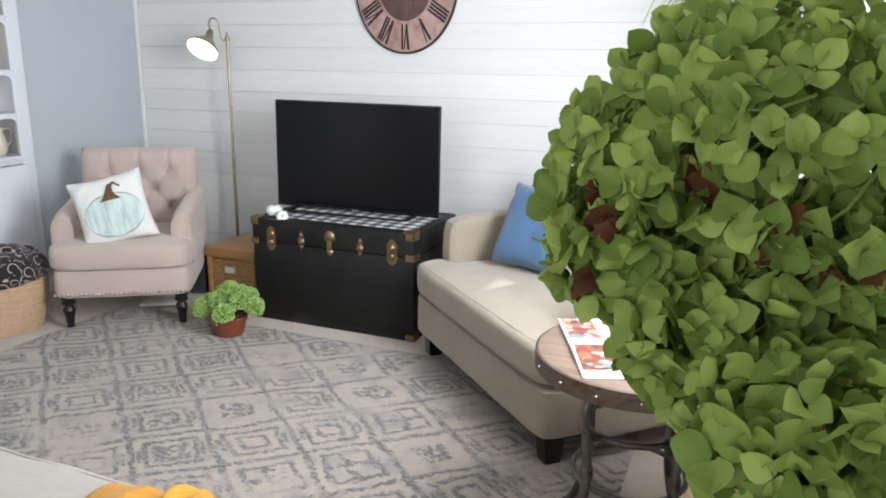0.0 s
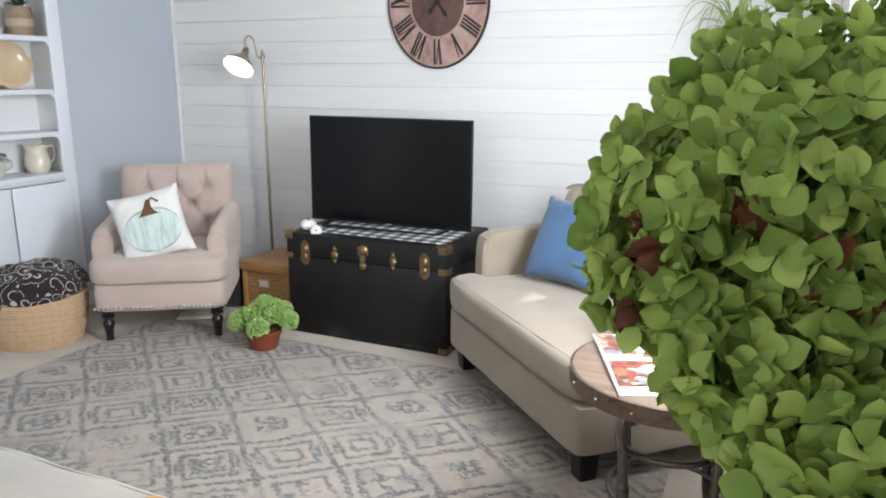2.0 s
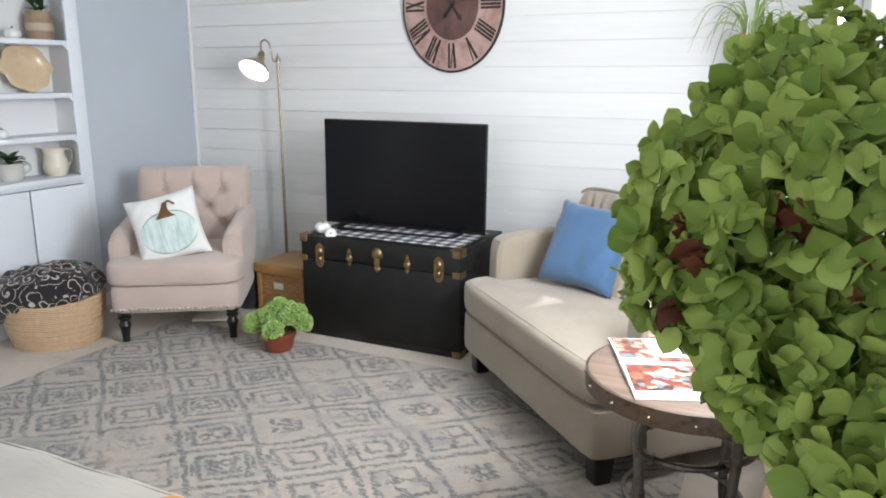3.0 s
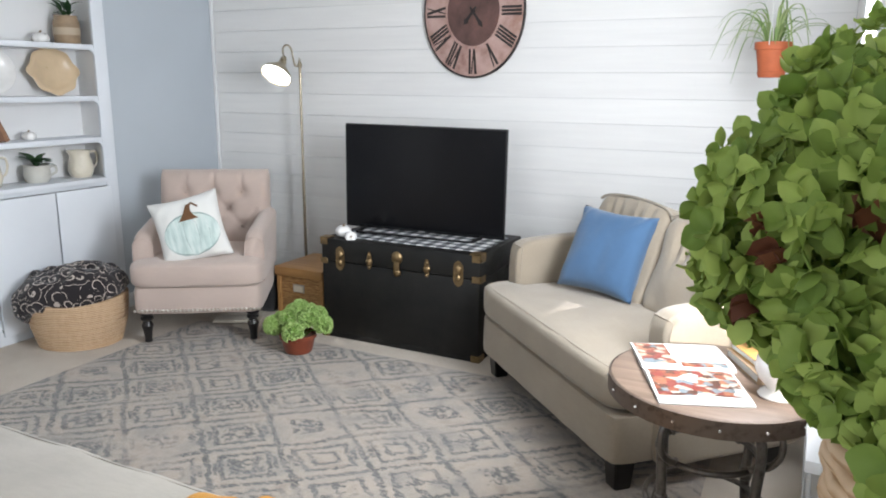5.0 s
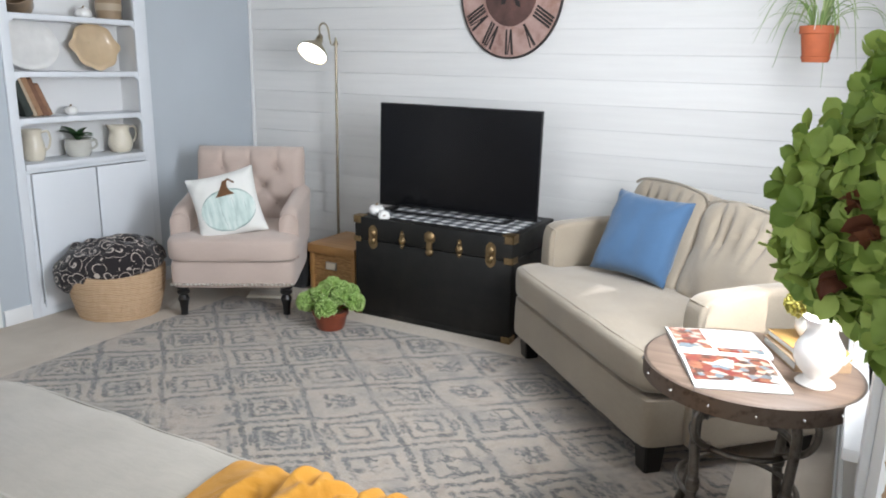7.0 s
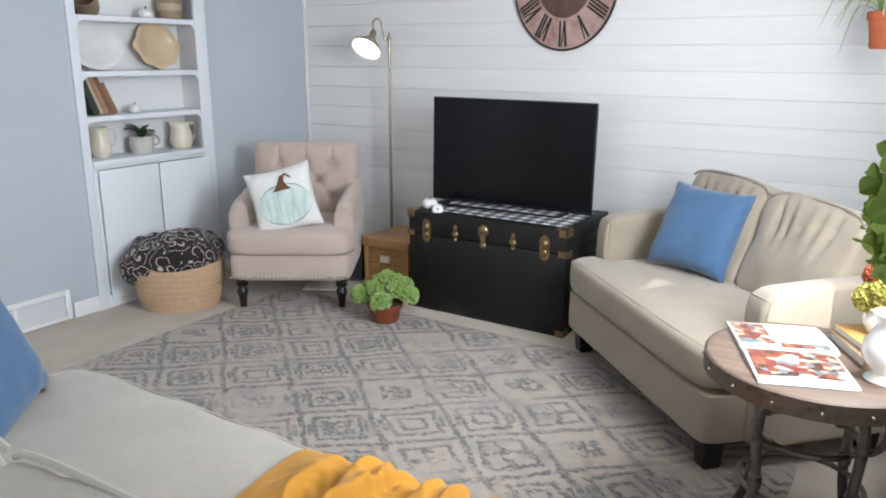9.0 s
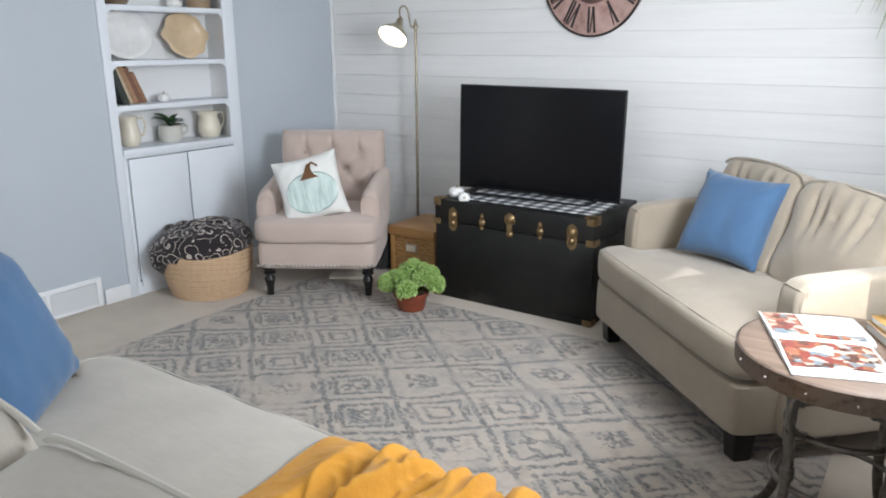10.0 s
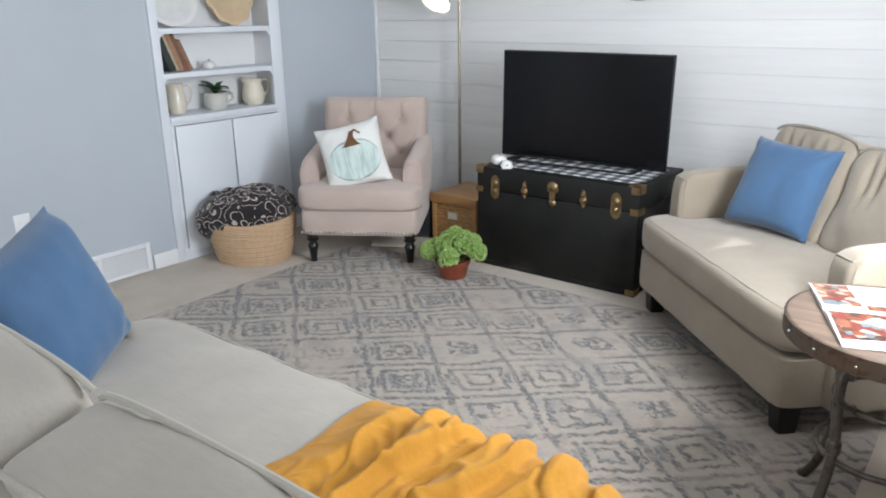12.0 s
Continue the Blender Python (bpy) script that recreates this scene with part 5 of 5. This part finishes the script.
# ---- wall clock ----
CR = 0.328
ck = thing("wall_clock", pose(-1.762, NY - 0.016, 1.718), "large round rustic wall clock with Roman numerals", "clock")
RX = Matrix.Rotation(radians(90), 4, "X")
n = Nodes("weathered_pink_clock_face")
c = n.ramp(n.noise(9.0, 6.0, 0.65), ((0.3, (0.24, 0.125, 0.10)), (0.5, (0.43, 0.28, 0.245)), (0.75, (0.52, 0.37, 0.33))))
c = n.mix(n.ramp(n.noise(5.0, 5.0, 0.7), ((0.55, (0, 0, 0)), (0.72, (0.7, 0.7, 0.7)))), c, (0.26, 0.11, 0.06))
M["clock_face"] = n.done(c, 0.6)
n = Nodes("worn_brown_clock_centre")
M["clock_mid"] = n.done(n.ramp(n.noise(8.0, 6.0, 0.65), ((0.3, (0.055, 0.028, 0.024)), (0.6, (0.13, 0.065, 0.055)), (0.8, (0.22, 0.09, 0.06)))), 0.6)
M["clock_ink"] = paint("black_clock_ink", (0.022, 0.016, 0.015), 0.6, 0.3, 30.0)
part("face", lathe([(0, 0.014), (CR - 0.006, 0.014), (CR - 0.006, 0.0), (0, 0.0)], 96), M["clock_face"], ck, m=RX)
part("rim", lathe([(CR - 0.010, 0.002), (CR - 0.010, 0.018), (CR - 0.004, 0.022), (CR, 0.018), (CR, 0.002)], 96), M["clock_ink"], ck, "thin dark metal rim", m=RX)
part("centre_disc", lathe([(0, 0.0155), (0.168, 0.0155), (0.168, 0.0142)], 72), M["clock_mid"], ck, "worn brown centre", m=RX)
ROMAN = ("XII", "I", "II", "III", "IIII", "V", "VI", "VII", "VIII", "IX", "X", "XI")


def stroke(x0, x1, w, bm, r0=0.182, r1=0.306):
    """A bar of a numeral: x at the inner and at the outer end."""
    v = []
    for y in (-0.0165, -0.0143):
        for x, z in ((x0 - w, r0), (x0 + w, r0), (x1 + w * 1.1, r1), (x1 - w * 1.1, r1)):
            v.append(bm.verts.new((x, y, z)))
    for f in ((0, 1, 2, 3), (7, 6, 5, 4), (0, 4, 5, 1), (1, 5, 6, 2), (2, 6, 7, 3), (3, 7, 4, 0)):
        bm.faces.new([v[i] for i in f])


for hr, txt in enumerate(ROMAN):
    bm = bmesh.new()
    widths = {"I": 0.017, "V": 0.036, "X": 0.038}
    total = sum(widths[ch] for ch in txt)
    x = -total / 2
    for ch in txt:
        w = widths[ch]
        mid = x + w / 2
        if ch == "I":
            stroke(mid, mid, 0.0056, bm)
        elif ch == "V":
            stroke(mid, mid - 0.014, 0.0066, bm)
            stroke(mid, mid + 0.014, 0.0030, bm)
        else:
            stroke(mid + 0.014, mid - 0.014, 0.0066, bm)
            stroke(mid - 0.014, mid + 0.014, 0.0030, bm)
        x += w
    part("numeral", bm, M["clock_ink"], ck, m=pose(0, 0, 0, 0, 30 * hr, 0), smooth=False)
for ang, ln, w in ((140, 0.10, 0.008), (222, 0.085, 0.009)):
    bm = plate([(-w * 0.5, -0.03), (w * 0.5, -0.03), (w, ln * 0.6), (w * 1.8, ln * 0.75), (0, ln), (-w * 1.8, ln * 0.75), (-w, ln * 0.6)], 0.003)
    part("hand_bar", bm, M["clock_ink"], ck, m=pose(0, -0.018 - 0.002 * (ang > 200), 0, 0, ang, 0), smooth=False)
ck.matrix_world = pose(-1.722, NY - 0.016, 1.752) @ Matrix.Diagonal((0.94, 1, 1.10, 1))
part("hub", lathe([(0, 0.026), (0.010, 0.024), (0.014, 0.0155)], 20), M["clock_ink"], ck, m=RX)

# ---- on the shelves ----
BX = WX - 0.11


def jug(m, r, h, mat, label, spout=True, handle_at=90):
    t = thing("pitcher", m, label, "pitcher")
    bm = lathe([(0, 0), (r * 0.72, 0), (r * 0.78, h * 0.02), (r * 0.98, h * 0.22), (r, h * 0.36), (r * 0.88, h * 0.62), (r * 0.74, h * 0.80), (r * 0.82, h * 0.97), (r * 0.84, h), (r * 0.80, h), (r * 0.70, h * 0.82), (r * 0.82, h * 0.6), (r * 0.9, h * 0.3), (0, h * 0.06)], 36)
    if spout:
        for v in bm.verts:
            a = math.atan2(v.co.y, v.co.x) - radians(handle_at + 180)
            a = (a + math.pi) % (2 * math.pi) - math.pi
            if v.co.z > h * 0.7:
                k = (v.co.z / h - 0.7) / 0.3 * math.exp(-(a / 0.45) ** 2)
                v.co.x *= 1 + 0.42 * k
                v.co.y *= 1 + 0.42 * k
                v.co.z += 0.06 * h * k
    part("body", bm, M[mat], t, sharp=60)
    hnd = spline([(r * 0.74, 0, h * 0.90), (r * 1.28, 0, h * 0.92), (r * 1.46, 0, h * 0.70), (r * 1.28, 0, h * 0.42), (r * 0.95, 0, h * 0.32)], 6)
    part("handle", tube(hnd, r * 0.10, 10), M[mat], t, m=pose(0, 0, 0, 0, 0, handle_at))
    return t


jug(pose(BX, 2.415, SHELVES[0]), 0.058, 0.165, "cream_ceramic", "tall cream glazed pitcher on the shelf", True, 65)
jug(pose(BX, 2.955, SHELVES[0]), 0.070, 0.155, "cream_ceramic", "round cream glazed pitcher with a loop handle", True, 80)
mg = thing("planter_mug", pose(BX, 2.678, SHELVES[0]), "grey cream ceramic mug planted with dark green leaves", "plant")
part("mug", lathe([(0, 0), (0.052, 0), (0.066, 0.02), (0.070, 0.05), (0.064, 0.085), (0.068, 0.094), (0.064, 0.094), (0.058, 0.08), (0, 0.07)], 36), M["grey_ceramic"], mg)
part("handle", tube(spline([(0.062, 0, 0.078), (0.10, 0, 0.08), (0.105, 0, 0.05), (0.066, 0, 0.03)], 6), 0.007, 8), M["grey_ceramic"], mg, m=pose(0, 0, 0, 0, 0, 80))


def broad_leaf(ln, w, mat, parent, m):
    bm = bmesh.new()
    nu, nv = 6, 4
    g = []
    for i in range(nu + 1):
        t = i / nu
        half = w * math.sin(math.pi * min(1, t * 0.93 + 0.04)) ** 0.7
        g.append([bm.verts.new((half * (2 * j / nv - 1), ln * t, 0.25 * ln * t * (1 - t) * 2 - 0.15 * ln * t * t + 0.3 * half * abs(2 * j / nv - 1))) for j in range(nv + 1)])
    for i in range(nu):
        for j in range(nv):
            bm.faces.new((g[i][j], g[i + 1][j], g[i + 1][j + 1], g[i][j + 1]))
    return part("leaf", bm, mat, parent, m=m)


rr = random.Random(21)
for i in range(13):
    broad_leaf(rr.uniform(0.09, 0.135), rr.uniform(0.019, 0.028), M["dark_leaf"], mg, pose(0, 0, 0.082, rr.uniform(8, 48), 0, i * 137.5))


def platter(m, w, h, mat, label, handles=False, n=64):
    t = thing("platter", m, label, "plate")
    bm = bmesh.new()
    rings = []
    for k, y in ((0.0, 0.0), (0.62, 0.0), (0.74, -0.012), (0.97, -0.022), (1.0, -0.020), (0.98, -0.014), (0.74, -0.002), (0.60, 0.008), (0.0, 0.008)):
        if k == 0:
            rings.append([bm.verts.new((0, y, h / 2))])
            continue
        row = []
        for i in range(n):
            a = 2 * math.pi * i / n
            q = k * (1 + (0.035 * math.cos(8 * a) if handles and k > 0.7 else 0))
            ex = 1 + (0.10 * math.exp(-((abs(math.cos(a)) - 1) / 0.03) ** 2) if handles and k > 0.9 else 0)
            row.append(bm.verts.new((w / 2 * q * ex * math.cos(a), y, h / 2 + h / 2 * q * math.sin(a))))
        rings.append(row)
    for a, b in zip(rings, rings[1:]):
        for i in range(n):
            f = list(dict.fromkeys([a[i % len(a)], a[(i + 1) % n % len(a)], b[(i + 1) % n % len(b)], b[i % len(b)]]))
            if len(f) > 2:
                bm.faces.new(f)
    part("dish", bm, M[mat], t, sharp=70)
    return t


def lean(x, y, z, tilt):
    return pose(x, y, z, 0, 0, 90) @ pose(0, 0, 0, -tilt, 0, 0)


platter(lean(WX - 0.135, 2.475, SHELVES[2] + 0.003, 12), 0.34, 0.265, "white_ceramic", "large white oval platter standing on the shelf")
platter(lean(WX - 0.125, 2.862, SHELVES[2] + 0.003, 12), 0.29, 0.265, "tan_ceramic", "peach tan platter with small handles standing on the shelf", True)


def shelf_book(m, tall, deep, thick, mat, label):
    """Spine towards +x, standing on z = 0."""
    b = thing("book", m, label, "book", "books on the shelf")
    bm = box(-deep, -thick / 2, 0, 0, -thick / 2 + 0.003, tall, 0.001, 1)
    box(-deep, thick / 2 - 0.003, 0, 0, thick / 2, tall, 0.001, 1, bm)
    tube([(-0.001, 0, 0), (-0.001, 0, tall)], thick / 2 - 0.0005, 12, bm, flat=1.0)
    for v in bm.verts:
        if v.co.x > 0:
            v.co.x *= 0.35
    part("cover", bm, mat, b)
    part("page_block", box(-deep + 0.004, -thick / 2 + 0.003, 0.003, -0.006, thick / 2 - 0.003, tall - 0.004), M["paper"], b)


y = 2.375
for tall, deep, thick, col, nm, ang in ((0.225, 0.15, 0.040, (0.035, 0.045, 0.04), "dark green", 20), (0.215, 0.14, 0.020, (0.50, 0.40, 0.29), "faded tan", 21), (0.21, 0.14, 0.030, (0.36, 0.21, 0.12), "light brown", 21), (0.205, 0.14, 0.028, (0.20, 0.10, 0.06), "dark brown", 22), (0.175, 0.13, 0.026, (0.28, 0.15, 0.09), "reddish brown", 23)):
    shelf_book(Matrix.Translation((WX - 0.07, y, SHELVES[1] + 0.001)) @ Matrix.Rotation(radians(ang), 4, "X") @ Matrix.Translation((0, thick / 2, 0)), tall, deep, thick, paint("book_cloth", col, 0.75, 0.2, 30.0), "old " + nm + " clothbound book leaning on the shelf")
    y += thick / math.cos(radians(ang)) * 0.92 + 0.0015
pumpkin(pose(BX, 2.655, SHELVES[1]), 0.036, "small white ceramic pumpkin on the shelf")
pumpkin(pose(BX, 2.785, SHELVES[3]), 0.044, "white ceramic pumpkin on the upper shelf")
cr = thing("stoneware_jar", pose(BX, 2.95, SHELVES[3]), "brown stoneware jar holding green sprigs", "plant")
part("jar", lathe([(0, 0), (0.06, 0), (0.068, 0.01), (0.07, 0.12), (0.06, 0.14), (0.062, 0.155), (0.056, 0.155), (0.052, 0.13), (0, 0.12)], 32), M["stoneware"], cr)
part("label_band", lathe([(0.0712, 0.05), (0.0712, 0.09)], 32), paint("pale_clay_band", (0.45, 0.36, 0.26), 0.6), cr)
rr = random.Random(11)
for i in range(26):
    broad_leaf(rr.uniform(0.05, 0.10), rr.uniform(0.008, 0.014), M["dark_leaf"], cr, pose(0.02 * math.cos(i), 0.02 * math.sin(i), 0.14 + 0.05 * rr.random(), rr.uniform(10, 75), 0, i * 137.5))
cb = thing("stoneware_crock", Matrix.Translation((BX - 0.01, 2.42, SHELVES[3] + 0.075)) @ pose(0, 0, 0, 0, 62, -40), "brown stoneware crock lying on its side", "crock")
part("body", lathe([(0, -0.075), (0.062, -0.075), (0.07, -0.06), (0.075, 0.02), (0.082, 0.085), (0.078, 0.086), (0.068, 0.02), (0.055, -0.06), (0, -0.066)], 36), M["stoneware"], cb)

# ---- mustard throw over the sofa ----
# folds: where each starts and ends across the cloth (u at the back, u at the front), width, height
FOLDS = ((0.10, 0.13, 0.085, 0.030), (0.36, 0.27, 0.055, 0.050), (0.33, 0.40, 0.036, 0.046), (0.52, 0.50, 0.036, 0.050), (0.57, 0.60, 0.034, 0.048),
         (0.70, 0.72, 0.042, 0.040), (0.83, 0.81, 0.040, 0.036), (0.92, 0.90, 0.045, 0.048))
bm = bmesh.new()
NU, NV = 150, 110
g = []
for i in range(NU + 1):
    row = []
    for j in range(NV + 1):
        u, v = i / NU, j / NV
        s = 0.42 + v * 0.90
        # over the seat, round its front edge, then down
        bend = 0.065
        flat_len = 1.150 - bend
        if s < flat_len:
            p, nrm = Vector((0, s, 0.458)), Vector((0, 0, 1))
        elif s < flat_len + bend * math.pi / 2:
            a = (s - flat_len) / bend
            p, nrm = Vector((0, flat_len + bend * math.sin(a), 0.458 - bend + bend * math.cos(a))), Vector((0, math.sin(a), math.cos(a)))
        else:
            p, nrm = Vector((0, flat_len + bend, 0.458 - bend - (s - flat_len - bend * math.pi / 2))), Vector((0, 1, 0))
        wob = noise.noise(Vector((u * 2.0, v * 2.2, 7)))
        wob2 = noise.noise(Vector((u * 5.5, v * 4.2, 2)))
        h, push = 0.006, 0.0
        for k, (u0, u1, w, top) in enumerate(FOLDS):
            c = u0 + (u1 - u0) * v + 0.05 * noise.noise(Vector((v * 3.4, k * 3.7, 1))) + 0.010 * noise.noise(Vector((v * 9, k * 1.7, 5)))
            q = (u - c) / w
            alive = 0.55 + 0.45 * noise.noise(Vector((v * 2.6, k * 5.1, 9))) + 0.25 * math.exp(-((v - 0.72) / 0.16) ** 2)
            # steep on one side, easy on the other
            q = q * (1.9 if (q > 0) == (k % 2 == 0) else 0.85)
            e = math.exp(-q * q)
            h += top * alive * e
            push += 0.12 * w * e * (1 if k % 2 == 0 else -1)
        pinch = 1 - abs(math.sin(8 * u + 11 * v + 6 * wob2))
        swirl = noise.noise(Vector((u * 7 + 3 * wob, v * 5 - 4 * wob2, 11)))
        h += 0.020 * max(0, 0.35 - abs(swirl)) * 2 * (0.4 + 0.6 * math.exp(-((u - 0.45) / 0.35) ** 2))
        h += 0.009 * pinch ** 2 + 0.012 * max(0, wob) + 0.006 * wob2
        edge = min(1, 6 * u, 7 * (1 - u), 9 * v + 0.2)
        h = 0.006 + (h - 0.006) * (0.25 + 0.75 * edge)
        x = -1.075 + 0.66 * u + 0.16 * (0.75 - v) * (u - 0.2) + 0.03 * noise.noise(Vector((v * 3, u * 2, 4))) + 0.03 * max(0, 0.62 - v) * (1 - u)
        p.x = x + 0.66 * push
        h = 0.5 * (h + math.sqrt(h * h + 0.0006)) + 0.006
        row.append((bm.verts.new(p + nrm * h), bm.verts.new(p + nrm * (h - 0.006))))
    g.append(row)
for i in range(NU):
    for j in range(NV):
        quad = (g[i][j], g[i + 1][j], g[i + 1][j + 1], g[i][j + 1])
        bm.faces.new([q[0] for q in quad]), bm.faces.new([q[1] for q in reversed(quad)])
rim = [(i, 0) for i in range(NU)] + [(NU, j) for j in range(NV)] + [(i, NV) for i in range(NU, 0, -1)] + [(0, j) for j in range(NV, 0, -1)]
for (i, j), (k, m_) in zip(rim, rim[1:] + rim[:1]):
    bm.faces.new((g[i][j][0], g[i][j][1], g[k][m_][1], g[k][m_][0]))
single("throw_blanket", bm, M["mustard"], Matrix(), "crumpled mustard yellow knitted throw draped over the sofa", "blanket", sharp=80)

# ---- the hydrangeas close by ----
HC = Vector((0.1055, 0.4145, 1.2912))
hy = thing("hydrangea_bouquet", pose(0.15, 0.45, 0.95), "bunch of lime green hydrangea heads with some withered sepals", "flowers")
BASE = Vector((0.15, 0.45, 0.95))


def sepal(bm, m, ln, w, cup, tipw, curl):
    nu, nv = 5, 4
    rows = []
    for i in range(nu + 1):
        t = i / nu
        half = w * (0.16 + 0.84 * math.sin(math.pi * min(1.0, 0.04 + 0.86 * t ** 0.9)) ** 0.8) * (1 - 0.62 * t ** 4.2) if t < 1 else w * tipw
        if i == 0:
            half = w * 0.16
        row = []
        for j in range(nv + 1):
            q = 2 * j / nv - 1
            z = cup * ln * (t * t * 0.9) + 0.42 * half * abs(q) ** 1.5 + curl * ln * math.sin(3 * t + 2 * q) * 0.08
            row.append(bm.verts.new(m @ Vector((half * q, ln * t, z))))
        rows.append(row)
    for a, b in zip(rows, rows[1:]):
        for j in range(nv):
            bm.faces.new((a[j], a[j + 1], b[j + 1], b[j]))


def floret(bm, m, rr, size):
    for k in range(4):
        a = 90 * k + rr.uniform(-20, 20)
        lift = rr.uniform(-5, 55)
        sepal(bm, m @ Matrix.Rotation(radians(a), 4, "Z") @ Matrix.Rotation(radians(lift), 4, "X") @ Matrix.Rotation(radians(rr.uniform(-25, 25)), 4, "Y") @ Matrix.Translation((0, 0.0012, 0)), size * rr.uniform(0.75, 1.25), size * rr.uniform(0.46, 0.66), rr.uniform(-0.40, 0.45), rr.uniform(0.03, 0.12), rr.uniform(-1.6, 1.6))


rr = random.Random(77)
variants, brown = [], []
for k in range(24):
    bm = bmesh.new()
    floret(bm, Matrix(), rr, 0.0103)
    tube([(0, 0, 0), (0.001, 0.002, -0.012), (0, 0, -0.03)], 0.0007, 4, bm)
    variants.append(to_mesh("floret", bm, M["sepal"], 80))
for k in range(3):
    bm = bmesh.new()
    for q in range(2):
        sepal(bm, Matrix.Rotation(radians(110 * q + 20 * k), 4, "Z") @ Matrix.Rotation(radians(30), 4, "X"), 0.0115, 0.0075, 0.9, 0.4, 2.5)
    brown.append(to_mesh("withered_floret", bm, M["sepal_brown"], 80))


def seat(c, d, rad, rr, tilt=0.75):
    d2 = (d + Vector((rr.uniform(-tilt, tilt), rr.uniform(-tilt, tilt), rr.uniform(-tilt, tilt)))).normalized()
    return Matrix.Translation(c + d * rad) @ d2.to_track_quat("Z", "Y").to_matrix().to_4x4() @ Matrix.Rotation(rr.uniform(0, 6.28), 4, "Z") @ Matrix.Scale(rr.uniform(0.82, 1.15), 4)


def ball_dirs(count):
    for i in range(count):
        z = 1 - 2 * (i + 0.5) / count
        a = i * 2.39996
        q = math.sqrt(1 - z * z)
        yield Vector((q * math.cos(a), q * math.sin(a), z))


HEADS = ((HC, 0.0830, Vector((1.0, 1.0, 0.97)), 740),
         (Vector((0.0975, 0.5130, 1.3470)), 0.0470, Vector((1, 1, 1)), 190),
         (Vector((0.1270, 0.3180, 1.2400)), 0.0310, Vector((1.1, 1, 0.9)), 110),
         (Vector((0.0950, 0.3440, 1.2620)), 0.0270, Vector((1, 1, 1)), 85),
         (Vector((0.1783, 0.4817, 1.2788)), 0.0850, Vector((1, 1, 1)), 300),
         (Vector((0.1839, 0.4951, 1.3700)), 0.0600, Vector((1, 1, 1)), 170))
placed = 0
near = []
rest = bmesh.new()
for hi, (c, rad, sq, count) in enumerate(HEADS):
    for i, d in enumerate(ball_dirs(count)):
        bump_ = 1 + 0.10 * noise.noise(d * 2.3 + Vector((hi * 5, 0, 0))) + 0.05 * noise.noise(d * 5.1)
        layer = rr.choice((1.05, 1.0, 0.94, 0.86, 0.76))
        m = seat(c - BASE, Vector((d.x * sq.x, d.y * sq.y, d.z * sq.z * (0.64 if d.z < 0 and hi == 0 else 1.0))), rad * bump_ * layer, rr)
        if hi == 0 and d.y < 0.0 and d.x < 0.8 and placed < 300:
            near.append(m)
            placed += 1
        else:
            floret(rest, m, rr, 0.0103)
for i, m in enumerate(near):
    ob = new("floret", variants[i % len(variants)])
    ob.parent = hy
    ob.matrix_local = m
for i in range(14):
    d = Vector((rr.uniform(-1, 0.6), rr.uniform(-1.2, -0.6), rr.uniform(-0.5, 0.35))).normalized()
    d.z *= 0.64 if d.z < 0 else 1.0
    ob = new("withered_floret", brown[i % 3])
    ob.parent = hy
    ob.matrix_local = seat(HC - BASE, d, 0.076 + 0.008 * rr.random(), rr, 0.6) @ Matrix.Scale(0.75, 4)
tagged(part("inner_foliage", rest, M["sepal"], hy, "dense lime green florets"), kind="stuff")
bm = bmesh.new()
for hi, (c, rad, sq, count) in enumerate(HEADS):
    for d in ball_dirs(60):
        e = c - BASE + d * rad * 0.9
        b0 = c - BASE - Vector((0, 0, rad * 0.5))
        tube([b0, (b0 + e) / 2 + Vector((0, 0, -0.006)), e], 0.0011, 4, bm)
    tube([c - BASE - Vector((0, 0, rad * 0.4)), Vector(((c.x - BASE.x) * 0.5, (c.y - BASE.y) * 0.5, 0.24)), Vector(((c.x - BASE.x) * 0.2, (c.y - BASE.y) * 0.2, 0.03))], 0.0025, 6, bm)
tagged(part("inner_stemwork", bm, M["stem"], hy), kind="stuff")

bs = thing("flower_basket", pose(0.19, 0.455, 0.915), "tan woven basket that holds the hydrangeas", "basket")
for k in range(26):
    z = 0.006 + 0.0105 * k
    r0 = 0.082 + 0.016 * k / 25
    part("coil", tube([((r0 + 0.0014 * math.sin(a * math.pi / 2 + math.pi * k)) * math.cos(2 * math.pi * a / 64), (r0 + 0.0014 * math.sin(a * math.pi / 2 + math.pi * k)) * math.sin(2 * math.pi * a / 64), z) for a in range(64)], 0.006, 6, None, True), M["seagrass"], bs)
part("bottom", lathe([(0, 0.0), (0.082, 0.0), (0.082, 0.012), (0, 0.012)], 40), M["seagrass"], bs)
ps = thing("plant_stand", pose(0.19, 0.455, 0.0), "slender dark wooden stand under the flower basket", "stand")
part("top", lathe([(0, 0.89), (0.125, 0.89), (0.13, 0.90), (0.125, 0.915), (0, 0.915)], 40), M["table_wood"], ps)
lg = part("leg", tube([(0.075, 0, 0.89), (0.10, 0, 0.0)], lambda t: 0.014 - 0.004 * t, 10), M["table_wood"], ps)
for a in (120, 240):
    again(lg, pose(0, 0, 0, 0, 0, a))
